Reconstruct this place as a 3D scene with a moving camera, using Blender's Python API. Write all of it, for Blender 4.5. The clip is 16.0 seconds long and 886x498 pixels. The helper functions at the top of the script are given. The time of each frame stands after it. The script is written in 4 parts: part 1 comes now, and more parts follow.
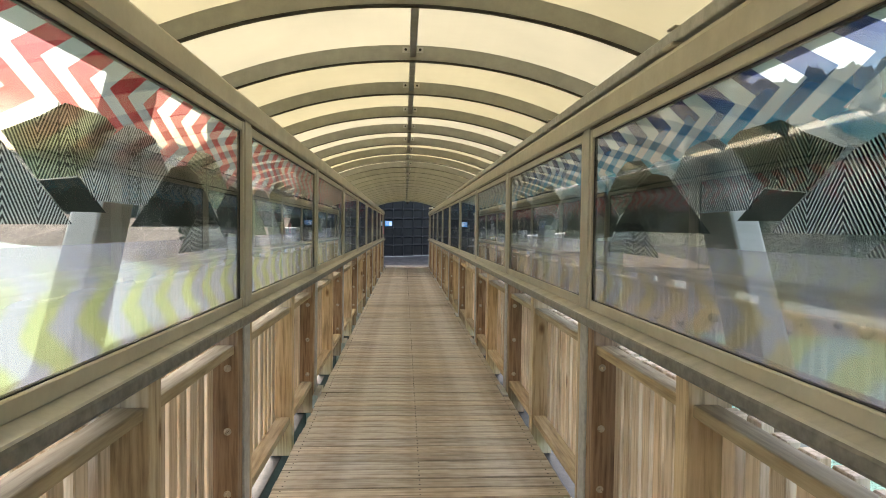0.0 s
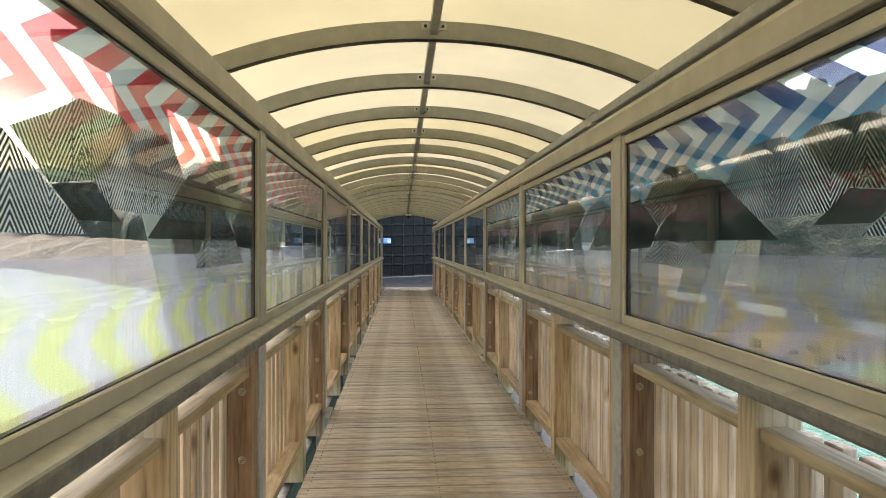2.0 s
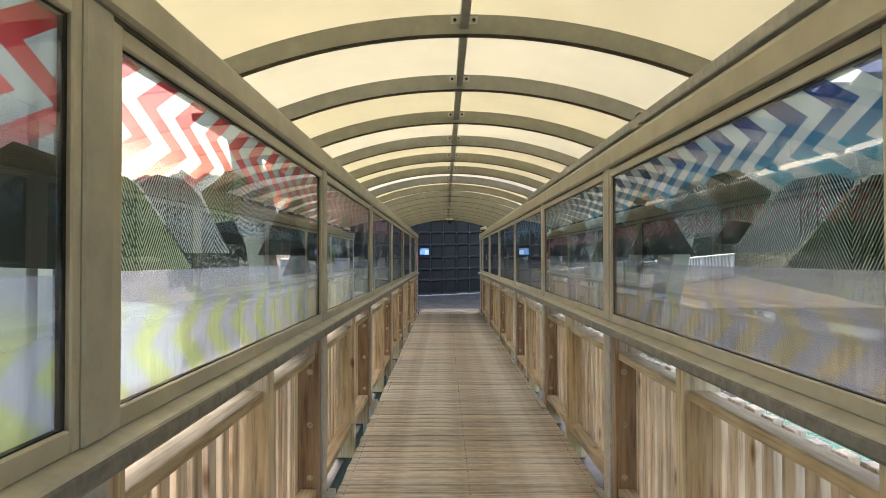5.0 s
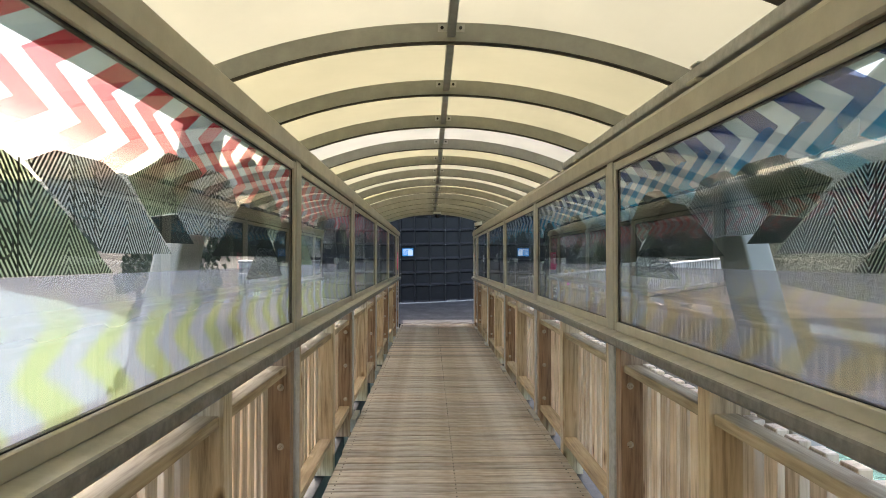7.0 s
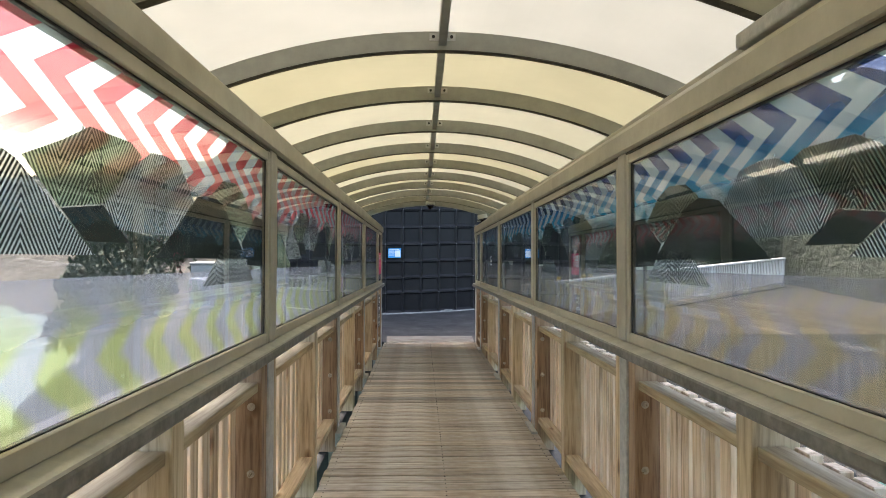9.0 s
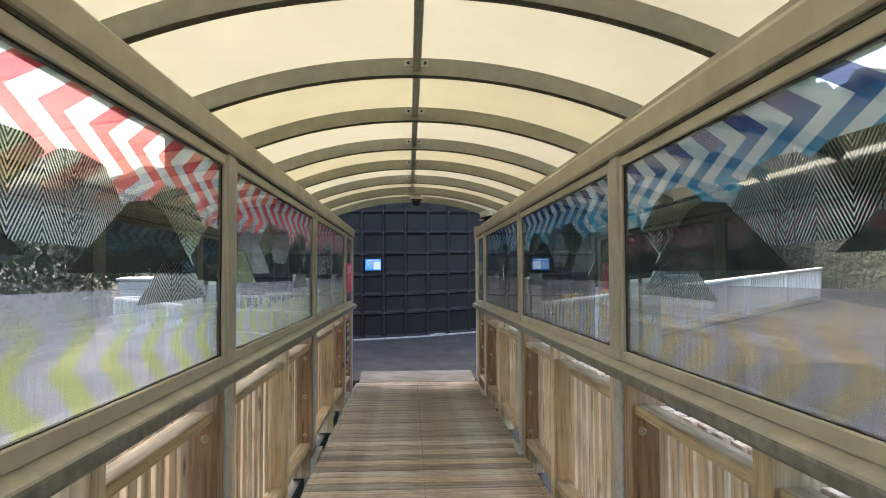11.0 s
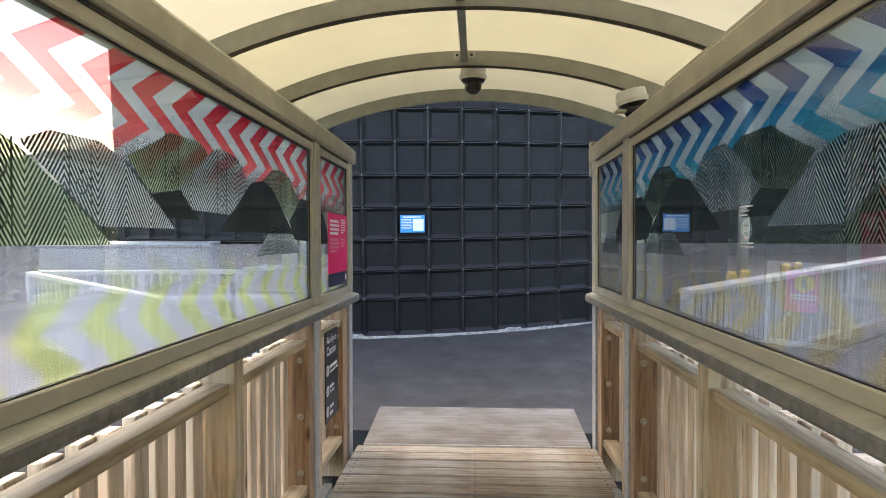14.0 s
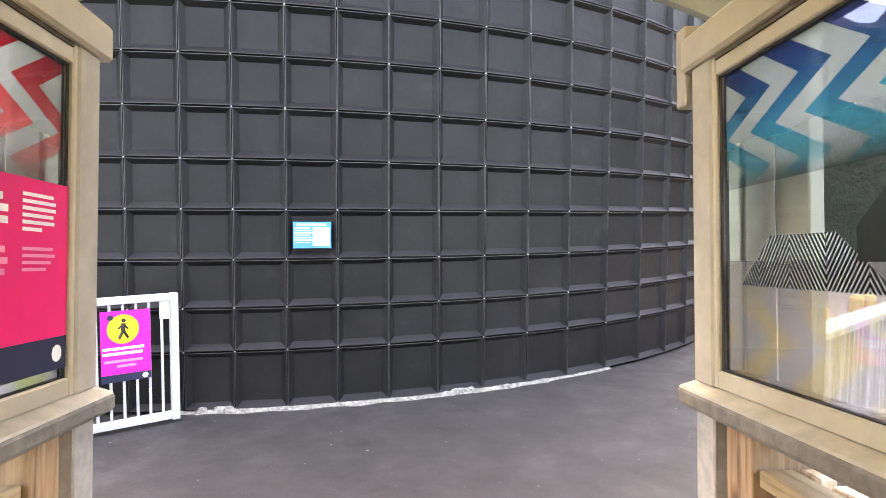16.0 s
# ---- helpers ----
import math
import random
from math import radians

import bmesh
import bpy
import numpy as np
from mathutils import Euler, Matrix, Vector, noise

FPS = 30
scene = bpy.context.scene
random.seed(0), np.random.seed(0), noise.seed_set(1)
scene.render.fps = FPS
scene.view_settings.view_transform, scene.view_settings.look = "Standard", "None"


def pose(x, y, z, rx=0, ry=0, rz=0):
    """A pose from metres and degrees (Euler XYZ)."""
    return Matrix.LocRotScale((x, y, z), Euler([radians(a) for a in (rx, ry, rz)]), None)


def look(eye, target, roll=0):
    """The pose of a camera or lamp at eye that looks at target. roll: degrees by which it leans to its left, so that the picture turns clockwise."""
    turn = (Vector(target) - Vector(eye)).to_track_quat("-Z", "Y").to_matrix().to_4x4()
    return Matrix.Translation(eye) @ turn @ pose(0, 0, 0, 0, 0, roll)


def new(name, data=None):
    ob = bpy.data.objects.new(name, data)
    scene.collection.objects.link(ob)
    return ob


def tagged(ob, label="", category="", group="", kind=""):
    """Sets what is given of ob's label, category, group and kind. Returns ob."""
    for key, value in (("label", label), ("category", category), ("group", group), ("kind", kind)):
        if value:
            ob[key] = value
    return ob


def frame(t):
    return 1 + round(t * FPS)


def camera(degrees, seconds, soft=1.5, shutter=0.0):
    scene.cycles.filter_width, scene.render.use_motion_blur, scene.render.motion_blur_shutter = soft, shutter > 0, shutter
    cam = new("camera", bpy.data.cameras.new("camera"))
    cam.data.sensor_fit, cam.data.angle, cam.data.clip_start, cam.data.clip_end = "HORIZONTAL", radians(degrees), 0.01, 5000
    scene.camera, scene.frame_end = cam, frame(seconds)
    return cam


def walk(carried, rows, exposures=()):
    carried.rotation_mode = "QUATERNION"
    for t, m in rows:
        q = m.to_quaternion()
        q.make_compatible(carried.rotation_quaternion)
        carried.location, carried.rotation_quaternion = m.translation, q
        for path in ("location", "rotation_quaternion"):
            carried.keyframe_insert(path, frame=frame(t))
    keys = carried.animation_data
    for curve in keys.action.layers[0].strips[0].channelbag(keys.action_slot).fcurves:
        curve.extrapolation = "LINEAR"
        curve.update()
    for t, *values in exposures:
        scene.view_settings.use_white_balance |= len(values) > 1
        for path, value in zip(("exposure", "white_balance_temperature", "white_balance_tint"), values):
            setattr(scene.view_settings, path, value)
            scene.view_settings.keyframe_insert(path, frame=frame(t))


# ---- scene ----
cam = camera(70.6, 16.0, soft=0.8)
# the gangway slopes down to the wharf: its own frame, hinged at the ramp's foot
SLOPE = 4.8
G = Matrix.Translation((0, 26.3, 0)) @ Matrix.Rotation(radians(-SLOPE), 4, "X") @ Matrix.Translation((0, -26.3, 0))
PATH = [
    (0, (-0.077, 0.189, 3.751), (0.046, 2.172, 3.519), 1.0),
    (0.5, (-0.1, 0.874, 3.683), (0.021, 2.855, 3.441), 0.8),
    (1, (-0.102, 1.525, 3.623), (0.023, 3.503, 3.355), 0.8),
    (1.5, (-0.184, 2.258, 3.572), (-0.046, 4.237, 3.321), 0.6),
    (2, (-0.207, 2.956, 3.492), (-0.076, 4.944, 3.316), 0.4),
    (2.5, (-0.22, 3.686, 3.419), (-0.155, 5.681, 3.292), 0.2),
    (3, (-0.187, 4.384, 3.36), (-0.247, 6.378, 3.216), -0.0),
    (3.5, (-0.199, 5.178, 3.289), (-0.249, 7.173, 3.15), -0.0),
    (4, (-0.151, 5.885, 3.255), (-0.197, 7.879, 3.108), -0.1),
    (4.5, (-0.146, 6.595, 3.192), (-0.152, 8.591, 3.056), 0.1),
    (5, (-0.138, 7.319, 3.133), (-0.141, 9.314, 2.994), -0.1),
    (7.5, (-0.145, 11.041, 2.822), (-0.1, 13.036, 2.689), 0.1),
    (8, (-0.149, 11.783, 2.762), (-0.112, 13.778, 2.629), -0.0),
    (8.5, (-0.125, 12.537, 2.699), (-0.073, 14.532, 2.569), -0.0),
    (9, (-0.142, 13.269, 2.638), (-0.073, 15.264, 2.511), 0.3),
    (11.5, (-0.072, 16.893, 2.318), (0.043, 18.888, 2.237), -0.0),
    (12, (-0.075, 17.659, 2.235), (0.046, 19.654, 2.153), 0.1),
    (12.5, (-0.042, 18.393, 2.176), (0.082, 20.381, 1.995), -0.1),
    (13, (-0.015, 19.158, 2.105), (0.107, 21.146, 1.922), -0.1),
    (13.5, (0.035, 19.886, 2.047), (0.154, 21.874, 1.86), 0.1),
    (14, (0.043, 20.607, 1.991), (-0.065, 22.595, 1.801), -0.4),
    (14.5, (0.064, 21.312, 1.924), (-0.055, 23.3, 1.737), -0.7),
    (15, (0.054, 22.042, 1.859), (0.165, 24.031, 1.674), 0.0),
    (15.5, (0.011, 22.713, 1.804), (0.126, 24.705, 1.659), 0.1),
    (16, (0.006, 23.387, 1.739), (0.124, 25.38, 1.622), 0.3),
]
walk(cam, [(t, look(eye, target, roll)) for t, eye, target, roll in PATH],
     exposures=[(0.0, 3.06, 7450, 11), (5.0, 3.08, 7150, 12), (9.0, 2.95, 6900, 11), (12.5, 3.17, 7000, 12), (13.5, 3.25, 7100, 12), (14.5, 3.35, 7200, 12), (15.0, 3.64, 7800, 15), (15.5, 3.92, 8200, 17), (16.0, 4.35, 8900, 20)])

# ---------------- world, sun ----------------
world = bpy.data.worlds.new("sky")
scene.world = world
world.use_nodes = True
wn = world.node_tree.nodes
sky = wn.new("ShaderNodeTexSky")
sky.sky_type = "NISHITA"
sky.sun_disc = False
sky.sun_elevation = radians(55)
sky.sun_rotation = radians(-20)
sky.air_density, sky.dust_density, sky.ozone_density = 1.0, 4.5, 1.0
wn["Background"].inputs["Strength"].default_value = 0.15
world.node_tree.links.new(sky.outputs[0], wn["Background"].inputs["Color"])
sun = new("sun", bpy.data.lights.new("sun", "SUN"))
sun.data.energy, sun.data.angle, sun.data.color = 0.5, radians(14), (1.0, 0.95, 0.86)
SUN_FROM = Vector((-math.sin(radians(20)) * math.cos(radians(55)), math.cos(radians(20)) * math.cos(radians(55)), math.sin(radians(55))))
sun.matrix_world = look(SUN_FROM * 60, (0, 0, 0))


# ---------------- material helpers ----------------
def mat(name):
    m = bpy.data.materials.new(name)
    m.use_nodes = True
    return m, m.node_tree.nodes, m.node_tree.links, m.node_tree.nodes["Principled BSDF"]


def ramp(n, stops):
    r = n.new("ShaderNodeValToRGB")
    e = r.color_ramp.elements
    e[0].position, e[0].color = stops[0][0], (*stops[0][1], 1)
    e[1].position, e[1].color = stops[-1][0], (*stops[-1][1], 1)
    for p, c in stops[1:-1]:
        k = e.new(p)
        k.color = (*c, 1)
    return r


def coords(n, l, scale, which="Object"):
    tc, mp = n.new("ShaderNodeTexCoord"), n.new("ShaderNodeMapping")
    mp.inputs["Scale"].default_value = scale
    l.new(tc.outputs[which], mp.inputs["Vector"])
    return mp.outputs["Vector"]


def noise_tex(n, l, vec, scale, detail=4, rough=0.55):
    t = n.new("ShaderNodeTexNoise")
    t.inputs["Scale"].default_value, t.inputs["Detail"].default_value, t.inputs["Roughness"].default_value = scale, detail, rough
    l.new(vec, t.inputs["Vector"])
    return t.outputs["Fac"]


def maths(n, l, op, a, b=None, c=None):
    m = n.new("ShaderNodeMath")
    m.operation = op
    for i, v in enumerate((a, b, c)):
        if v is None:
            continue
        if isinstance(v, (int, float)):
            m.inputs[i].default_value = v
        else:
            l.new(v, m.inputs[i])
    return m.outputs[0]


def mixc(n, l, kind, fac, a, b):
    m = n.new("ShaderNodeMix")
    m.data_type, m.blend_type = "RGBA", kind
    for sock, v in ((m.inputs[0], fac), (m.inputs[6], a), (m.inputs[7], b)):
        if isinstance(v, (int, float)):
            sock.default_value = v
        elif isinstance(v, tuple):
            sock.default_value = (*v, 1)
        else:
            l.new(v, sock)
    return m.outputs[2]


def bump(n, l, p, height, strength, dist=0.01):
    b = n.new("ShaderNodeBump")
    b.inputs["Strength"].default_value, b.inputs["Distance"].default_value = strength, dist
    l.new(height, b.inputs["Height"])
    l.new(b.outputs[0], p.inputs["Normal"])


def timber(name, scale, dark, mid, light, stain=0.35, knots=None):
    """Sawn timber: grain stretched along one axis, stains, and a tone of its own for each piece."""
    m, n, l, p = mat(name)
    info = n.new("ShaderNodeObjectInfo")
    tc, mp = n.new("ShaderNodeTexCoord"), n.new("ShaderNodeMapping")
    mp.inputs["Scale"].default_value = scale
    l.new(tc.outputs["Object"], mp.inputs["Vector"])
    shift = n.new("ShaderNodeVectorMath")
    shift.operation = "ADD"
    off = n.new("ShaderNodeCombineXYZ")
    seed = maths(n, l, "MULTIPLY", info.outputs["Random"], 37.0)
    for i in range(3):
        l.new(seed, off.inputs[i])
    l.new(mp.outputs["Vector"], shift.inputs[0])
    l.new(off.outputs[0], shift.inputs[1])
    g = noise_tex(n, l, shift.outputs[0], 1.0, 6, 0.6)
    r = ramp(n, [(0.3, dark), (0.5, mid), (0.72, light)])
    l.new(g, r.inputs[0])
    big = noise_tex(n, l, coords(n, l, (2.2, 2.2, 2.2)), 1.3, 3)
    sr = ramp(n, [(0.38, (0.62, 0.55, 0.48)), (0.6, (1, 1, 1))])
    l.new(big, sr.inputs[0])
    c = mixc(n, l, "MULTIPLY", stain, r.outputs[0], sr.outputs[0])
    tone = ramp(n, [(0.0, (0.80, 0.77, 0.73)), (0.35, (0.96, 0.96, 0.96)), (0.7, (1.05, 1.02, 0.98)), (1.0, (1.04, 0.96, 0.86))])
    l.new(info.outputs["Random"], tone.inputs[0])
    c = mixc(n, l, "MULTIPLY", 0.9, c, tone.outputs[0])
    if knots:
        vo = n.new("ShaderNodeTexVoronoi")
        vo.inputs["Scale"].default_value = 1.0
        ks = n.new("ShaderNodeVectorMath")
        ks.operation = "MULTIPLY"
        ks.inputs[1].default_value = knots
        l.new(shift.outputs[0], ks.inputs[0])
        l.new(ks.outputs[0], vo.inputs["Vector"])
        kr = ramp(n, [(0.045, (0.26, 0.17, 0.11)), (0.10, (0.72, 0.62, 0.52)), (0.14, (1, 1, 1))])
        l.new(vo.outputs["Distance"], kr.inputs[0])
        c = mixc(n, l, "MULTIPLY", 0.85, c, kr.outputs[0])
    l.new(c, p.inputs["Base Color"])
    p.inputs["Roughness"].default_value = 0.75
    bump(n, l, p, g, 0.35, 0.004)
    return m


def plain(name, a, b, scale=6.0, rough=0.5, metal=0.0, bstr=0.15, fine=60.0):
    """A surface of two tones, blotched at one scale and grained at another."""
    m, n, l, p = mat(name)
    v = coords(n, l, (1, 1, 1))
    f = noise_tex(n, l, v, scale, 5, 0.6)
    r = ramp(n, [(0.35, a), (0.68, b)])
    l.new(f, r.inputs[0])
    l.new(r.outputs[0], p.inputs["Base Color"])
    fg = noise_tex(n, l, v, fine, 3)
    rr = maths(n, l, "MULTIPLY_ADD", fg, 0.25, rough - 0.12)
    l.new(rr, p.inputs["Roughness"])
    p.inputs["Metallic"].default_value = metal
    bump(n, l, p, fg, bstr, 0.003)
    return m


M_POST = timber("timber_upright", (46, 46, 3.0), (0.32, 0.235, 0.145), (0.60, 0.48, 0.315), (0.72, 0.61, 0.43), knots=(0.11, 0.11, 0.8))
# bolted posts: redder, darker M_POST that paints in their shadowed -y faces
M_POSTD = timber("shaded_reddish_timber", (46, 46, 3.0), (0.17, 0.10, 0.06), (0.36, 0.245, 0.155), (0.48, 0.35, 0.235), knots=(0.11, 0.11, 0.8))
M_RAIL = timber("timber_rail", (46, 3.0, 46), (0.27, 0.20, 0.12), (0.455, 0.36, 0.225), (0.575, 0.475, 0.32), knots=(0.11, 0.8, 0.11))
M_SLAT = timber("timber_slat", (40, 40, 2.4), (0.36, 0.26, 0.165), (0.68, 0.545, 0.40), (0.80, 0.68, 0.53), knots=(0.13, 0.13, 0.9))
M_DECK = timber("timber_deck", (2.2, 55, 55), (0.28, 0.248, 0.21), (0.575, 0.522, 0.452), (0.70, 0.652, 0.58), 0.9)
M_DECK_G = timber("grey_timber_deck", (2.2, 55, 55), (0.20, 0.18, 0.155), (0.385, 0.357, 0.315), (0.50, 0.47, 0.42), 0.9)
M_ALU = plain("champagne_aluminium", (0.415, 0.382, 0.298), (0.52, 0.484, 0.388), 5, 0.42, 0.2, 0.08)
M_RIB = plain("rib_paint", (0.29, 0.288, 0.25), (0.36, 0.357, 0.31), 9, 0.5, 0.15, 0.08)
M_GALV = plain("galvanised_steel", (0.36, 0.355, 0.335), (0.50, 0.495, 0.47), 22, 0.45, 0.3, 0.12)
M_CREAM = plain("cream_steel", (0.30, 0.28, 0.23), (0.38, 0.355, 0.30), 5, 0.5, 0.0, 0.08)
# grey galvanised sill beam, darkened to hold the shade on its lower face
M_SILL = plain("shaded_galvanised", (0.14, 0.135, 0.12), (0.23, 0.22, 0.20), 22, 0.55, 0.2, 0.12)
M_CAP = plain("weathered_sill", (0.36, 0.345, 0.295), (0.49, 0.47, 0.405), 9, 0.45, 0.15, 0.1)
M_MULLION = plain("grey_post_metal", (0.36, 0.342, 0.285), (0.47, 0.445, 0.375), 7, 0.42, 0.2, 0.08)
M_GASKET = plain("black_gasket", (0.008, 0.008, 0.008), (0.015, 0.015, 0.015), 10, 0.6)
M_WHITE = plain("white_paint", (0.46, 0.465, 0.455), (0.56, 0.56, 0.55), 8, 0.5)
M_CABINET = plain("grey_cabinet_paint", (0.20, 0.205, 0.20), (0.27, 0.275, 0.265), 5, 0.5)
M_BOLT = plain("bolt_steel", (0.42, 0.38, 0.32), (0.62, 0.58, 0.5), 40, 0.3, 0.9)


def roof_material(name, col):
    m, n, l, p = mat(name)
    n.remove(p)
    f = noise_tex(n, l, coords(n, l, (1, 1, 1)), 2.4, 5)
    r = ramp(n, [(0.3, tuple(c * 0.93 for c in col)), (0.7, col)])
    l.new(f, r.inputs[0])
    tr, df, mx = n.new("ShaderNodeBsdfTranslucent"), n.new("ShaderNodeBsdfDiffuse"), n.new("ShaderNodeMixShader")
    l.new(r.outputs[0], tr.inputs["Color"])
    l.new(r.outputs[0], df.inputs["Color"])
    mx.inputs[0].default_value = 0.28
    l.new(tr.outputs[0], mx.inputs[1])
    l.new(df.outputs[0], mx.inputs[2])
    l.new(mx.outputs[0], n["Material Output"].inputs["Surface"])
    return m


M_ROOF = roof_material("cream_polycarbonate", (0.452, 0.434, 0.34))
M_ROOF_M = roof_material("pale_polycarbonate", (0.466, 0.454, 0.378))
M_ROOF_W = roof_material("white_polycarbonate", (0.48, 0.475, 0.432))


def glass_material():
    m, n, l, p = mat("window_glass")
    n.remove(p)
    fr, tr, gl, mx = n.new("ShaderNodeFresnel"), n.new("ShaderNodeBsdfTransparent"), n.new("ShaderNodeBsdfGlossy"), n.new("ShaderNodeMixShader")
    fr.inputs[0].default_value = 1.52
    gl.inputs["Roughness"].default_value = 0.012
    tr.inputs["Color"].default_value = (0.93, 0.96, 0.94, 1)
    w = noise_tex(n, l, coords(n, l, (1, 1, 1)), 1.6, 2)
    b = n.new("ShaderNodeBump")
    b.inputs["Strength"].default_value, b.inputs["Distance"].default_value = 0.05, 0.012
    l.new(w, b.inputs["Height"])
    l.new(b.outputs[0], gl.inputs["Normal"])
    twice = maths(n, l, "MULTIPLY", fr.outputs[0], 1.4)
    l.new(maths(n, l, "MINIMUM", twice, 0.95), mx.inputs[0])
    l.new(tr.outputs[0], mx.inputs[1])
    l.new(gl.outputs[0], mx.inputs[2])
    l.new(mx.outputs[0], n["Material Output"].inputs["Surface"])
    return m


def clear_material():
    m, n, l, p = mat("glass_core")
    n.remove(p)
    tr = n.new("ShaderNodeBsdfTransparent")
    l.new(tr.outputs[0], n["Material Output"].inputs["Surface"])
    return m


M_GLASS, M_CLEAR = glass_material(), clear_material()


def film_out(n, l, tint, ink, cover):
    """Printed film: what passes through takes the tint, the rest scatters as ink."""
    tr, df, tl, a, b = (n.new("ShaderNodeBsdfTransparent"), n.new("ShaderNodeBsdfDiffuse"), n.new("ShaderNodeBsdfTranslucent"),
                        n.new("ShaderNodeMixShader"), n.new("ShaderNodeMixShader"))
    for sock, v in ((tr.inputs["Color"], tint), (df.inputs["Color"], ink), (tl.inputs["Color"], ink)):
        if isinstance(v, tuple):
            sock.default_value = (*v, 1)
        else:
            l.new(v, sock)
    a.inputs[0].default_value = 0.5
    l.new(df.outputs[0], a.inputs[1])
    l.new(tl.outputs[0], a.inputs[2])
    if isinstance(cover, float):
        b.inputs[0].default_value = cover
    else:
        l.new(cover, b.inputs[0])
    l.new(tr.outputs[0], b.inputs[1])
    l.new(a.outputs[0], b.inputs[2])
    l.new(b.outputs[0], n["Material Output"].inputs["Surface"])


def zigzag(n, l, pitch, z0, lean, fold):
    """Stripes along y that bend at z0 and back again at fold below it: 0 to 1 across one stripe pair; and z."""
    tc, sp = n.new("ShaderNodeTexCoord"), n.new("ShaderNodeSeparateXYZ")
    l.new(tc.outputs["Object"], sp.inputs[0])
    y, z = sp.outputs[1], sp.outputs[2]
    up = maths(n, l, "MAXIMUM", maths(n, l, "SUBTRACT", z, z0), 0.0)
    down = maths(n, l, "PINGPONG", maths(n, l, "MAXIMUM", maths(n, l, "SUBTRACT", z0, z), 0.0), fold)
    d = maths(n, l, "MULTIPLY_ADD", up, 0.8, down)
    s = maths(n, l, "FRACT", maths(n, l, "DIVIDE", maths(n, l, "MULTIPLY_ADD", d, -lean, y), pitch))
    return s, y, z


def chevron_material(name, top, low):
    m, n, l, p = mat(name)
    n.remove(p)
    s, y, z = zigzag(n, l, 0.2285, 1.943, 2.1, 0.10)
    on = maths(n, l, "LESS_THAN", s, 0.5)
    down = n.new("ShaderNodeMapRange")
    down.inputs[1].default_value, down.inputs[2].default_value = 2.0, 1.80
    l.new(z, down.inputs[0])
    fade = n.new("ShaderNodeMapRange")
    fade.inputs[1].default_value, fade.inputs[2].default_value = 1.70, 1.84
    l.new(z, fade.inputs[0])
    blot = noise_tex(n, l, coords(n, l, (1, 1, 1)), 3.0, 3)
    ink = mixc(n, l, "MIX", down.outputs[0], top, low)
    t_on = mixc(n, l, "MIX", 0.52, ink, (0.88, 0.88, 0.88))
    ink2 = mixc(n, l, "MIX", on, (0.80, 0.82, 0.80), ink)
    tint = mixc(n, l, "MIX", maths(n, l, "MULTIPLY", on, fade.outputs[0]), (0.78, 0.79, 0.79), t_on)
    cov = maths(n, l, "MULTIPLY", maths(n, l, "MULTIPLY_ADD", on, 0.22, 0.28), fade.outputs[0])
    cov = maths(n, l, "MULTIPLY", cov, maths(n, l, "MULTIPLY_ADD", blot, 0.6, 0.7))
    film_out(n, l, tint, ink2, cov)
    return m


def lower_film_material(name, warm, cool, haze):
    m, n, l, p = mat(name)
    n.remove(p)
    s, y, z = zigzag(n, l, 0.25, 1.40, -1.3, 0.10)
    wob = noise_tex(n, l, coords(n, l, (1, 1, 1)), 7.0, 2)
    on = n.new("ShaderNodeMapRange")
    on.inputs[1].default_value, on.inputs[2].default_value = 0.32, 0.72
    tri = maths(n, l, "PINGPONG", maths(n, l, "MULTIPLY", s, 2.0), 1.0)
    l.new(maths(n, l, "ADD", tri, maths(n, l, "MULTIPLY_ADD", wob, 0.9, -0.45)), on.inputs[0])
    up = n.new("ShaderNodeMapRange")
    up.inputs[1].default_value, up.inputs[2].default_value = 1.48, 1.34
    l.new(z, up.inputs[0])
    f = maths(n, l, "MULTIPLY", on.outputs[0], up.outputs[0])
    ink = mixc(n, l, "MIX", f, cool, warm)
    tint = mixc(n, l, "MIX", 0.5, ink, (0.82, 0.82, 0.82))
    cov = maths(n, l, "MULTIPLY_ADD", up.outputs[0], 0.14 * haze, 0.22 * haze)
    film_out(n, l, tint, ink, cov)
    return m


def dark_film_material(name, col):
    m, n, l, p = mat(name)
    n.remove(p)
    f = noise_tex(n, l, coords(n, l, (1, 1, 1)), 5.0, 3)
    r = ramp(n, [(0.3, tuple(c * 0.8 for c in col)), (0.7, col)])
    l.new(f, r.inputs[0])
    film_out(n, l, (0.20, 0.22, 0.205), r.outputs[0], 0.62)
    return m


def hatch_film_material(name, col, gap, gap_cover, clear):
    """Fine printed lines in herringbone columns."""
    m, n, l, p = mat(name)
    n.remove(p)
    tc, sp = n.new("ShaderNodeTexCoord"), n.new("ShaderNodeSeparateXYZ")
    l.new(tc.outputs["Object"], sp.inputs[0])
    y, z = sp.outputs[1], sp.outputs[2]
    fold = maths(n, l, "PINGPONG", maths(n, l, "ADD", y, 0.04), 0.13)
    s = maths(n, l, "FRACT", maths(n, l, "DIVIDE", maths(n, l, "MULTIPLY_ADD", fold, 1.45, z), 0.0198))
    line = maths(n, l, "LESS_THAN", s, 0.55)
    tint = mixc(n, l, "MIX", line, clear, (0.05, 0.055, 0.05))
    ink = mixc(n, l, "MIX", line, gap, col)
    cov = maths(n, l, "MULTIPLY_ADD", line, 0.80 - gap_cover, gap_cover)
    film_out(n, l, tint, ink, cov)
    return m


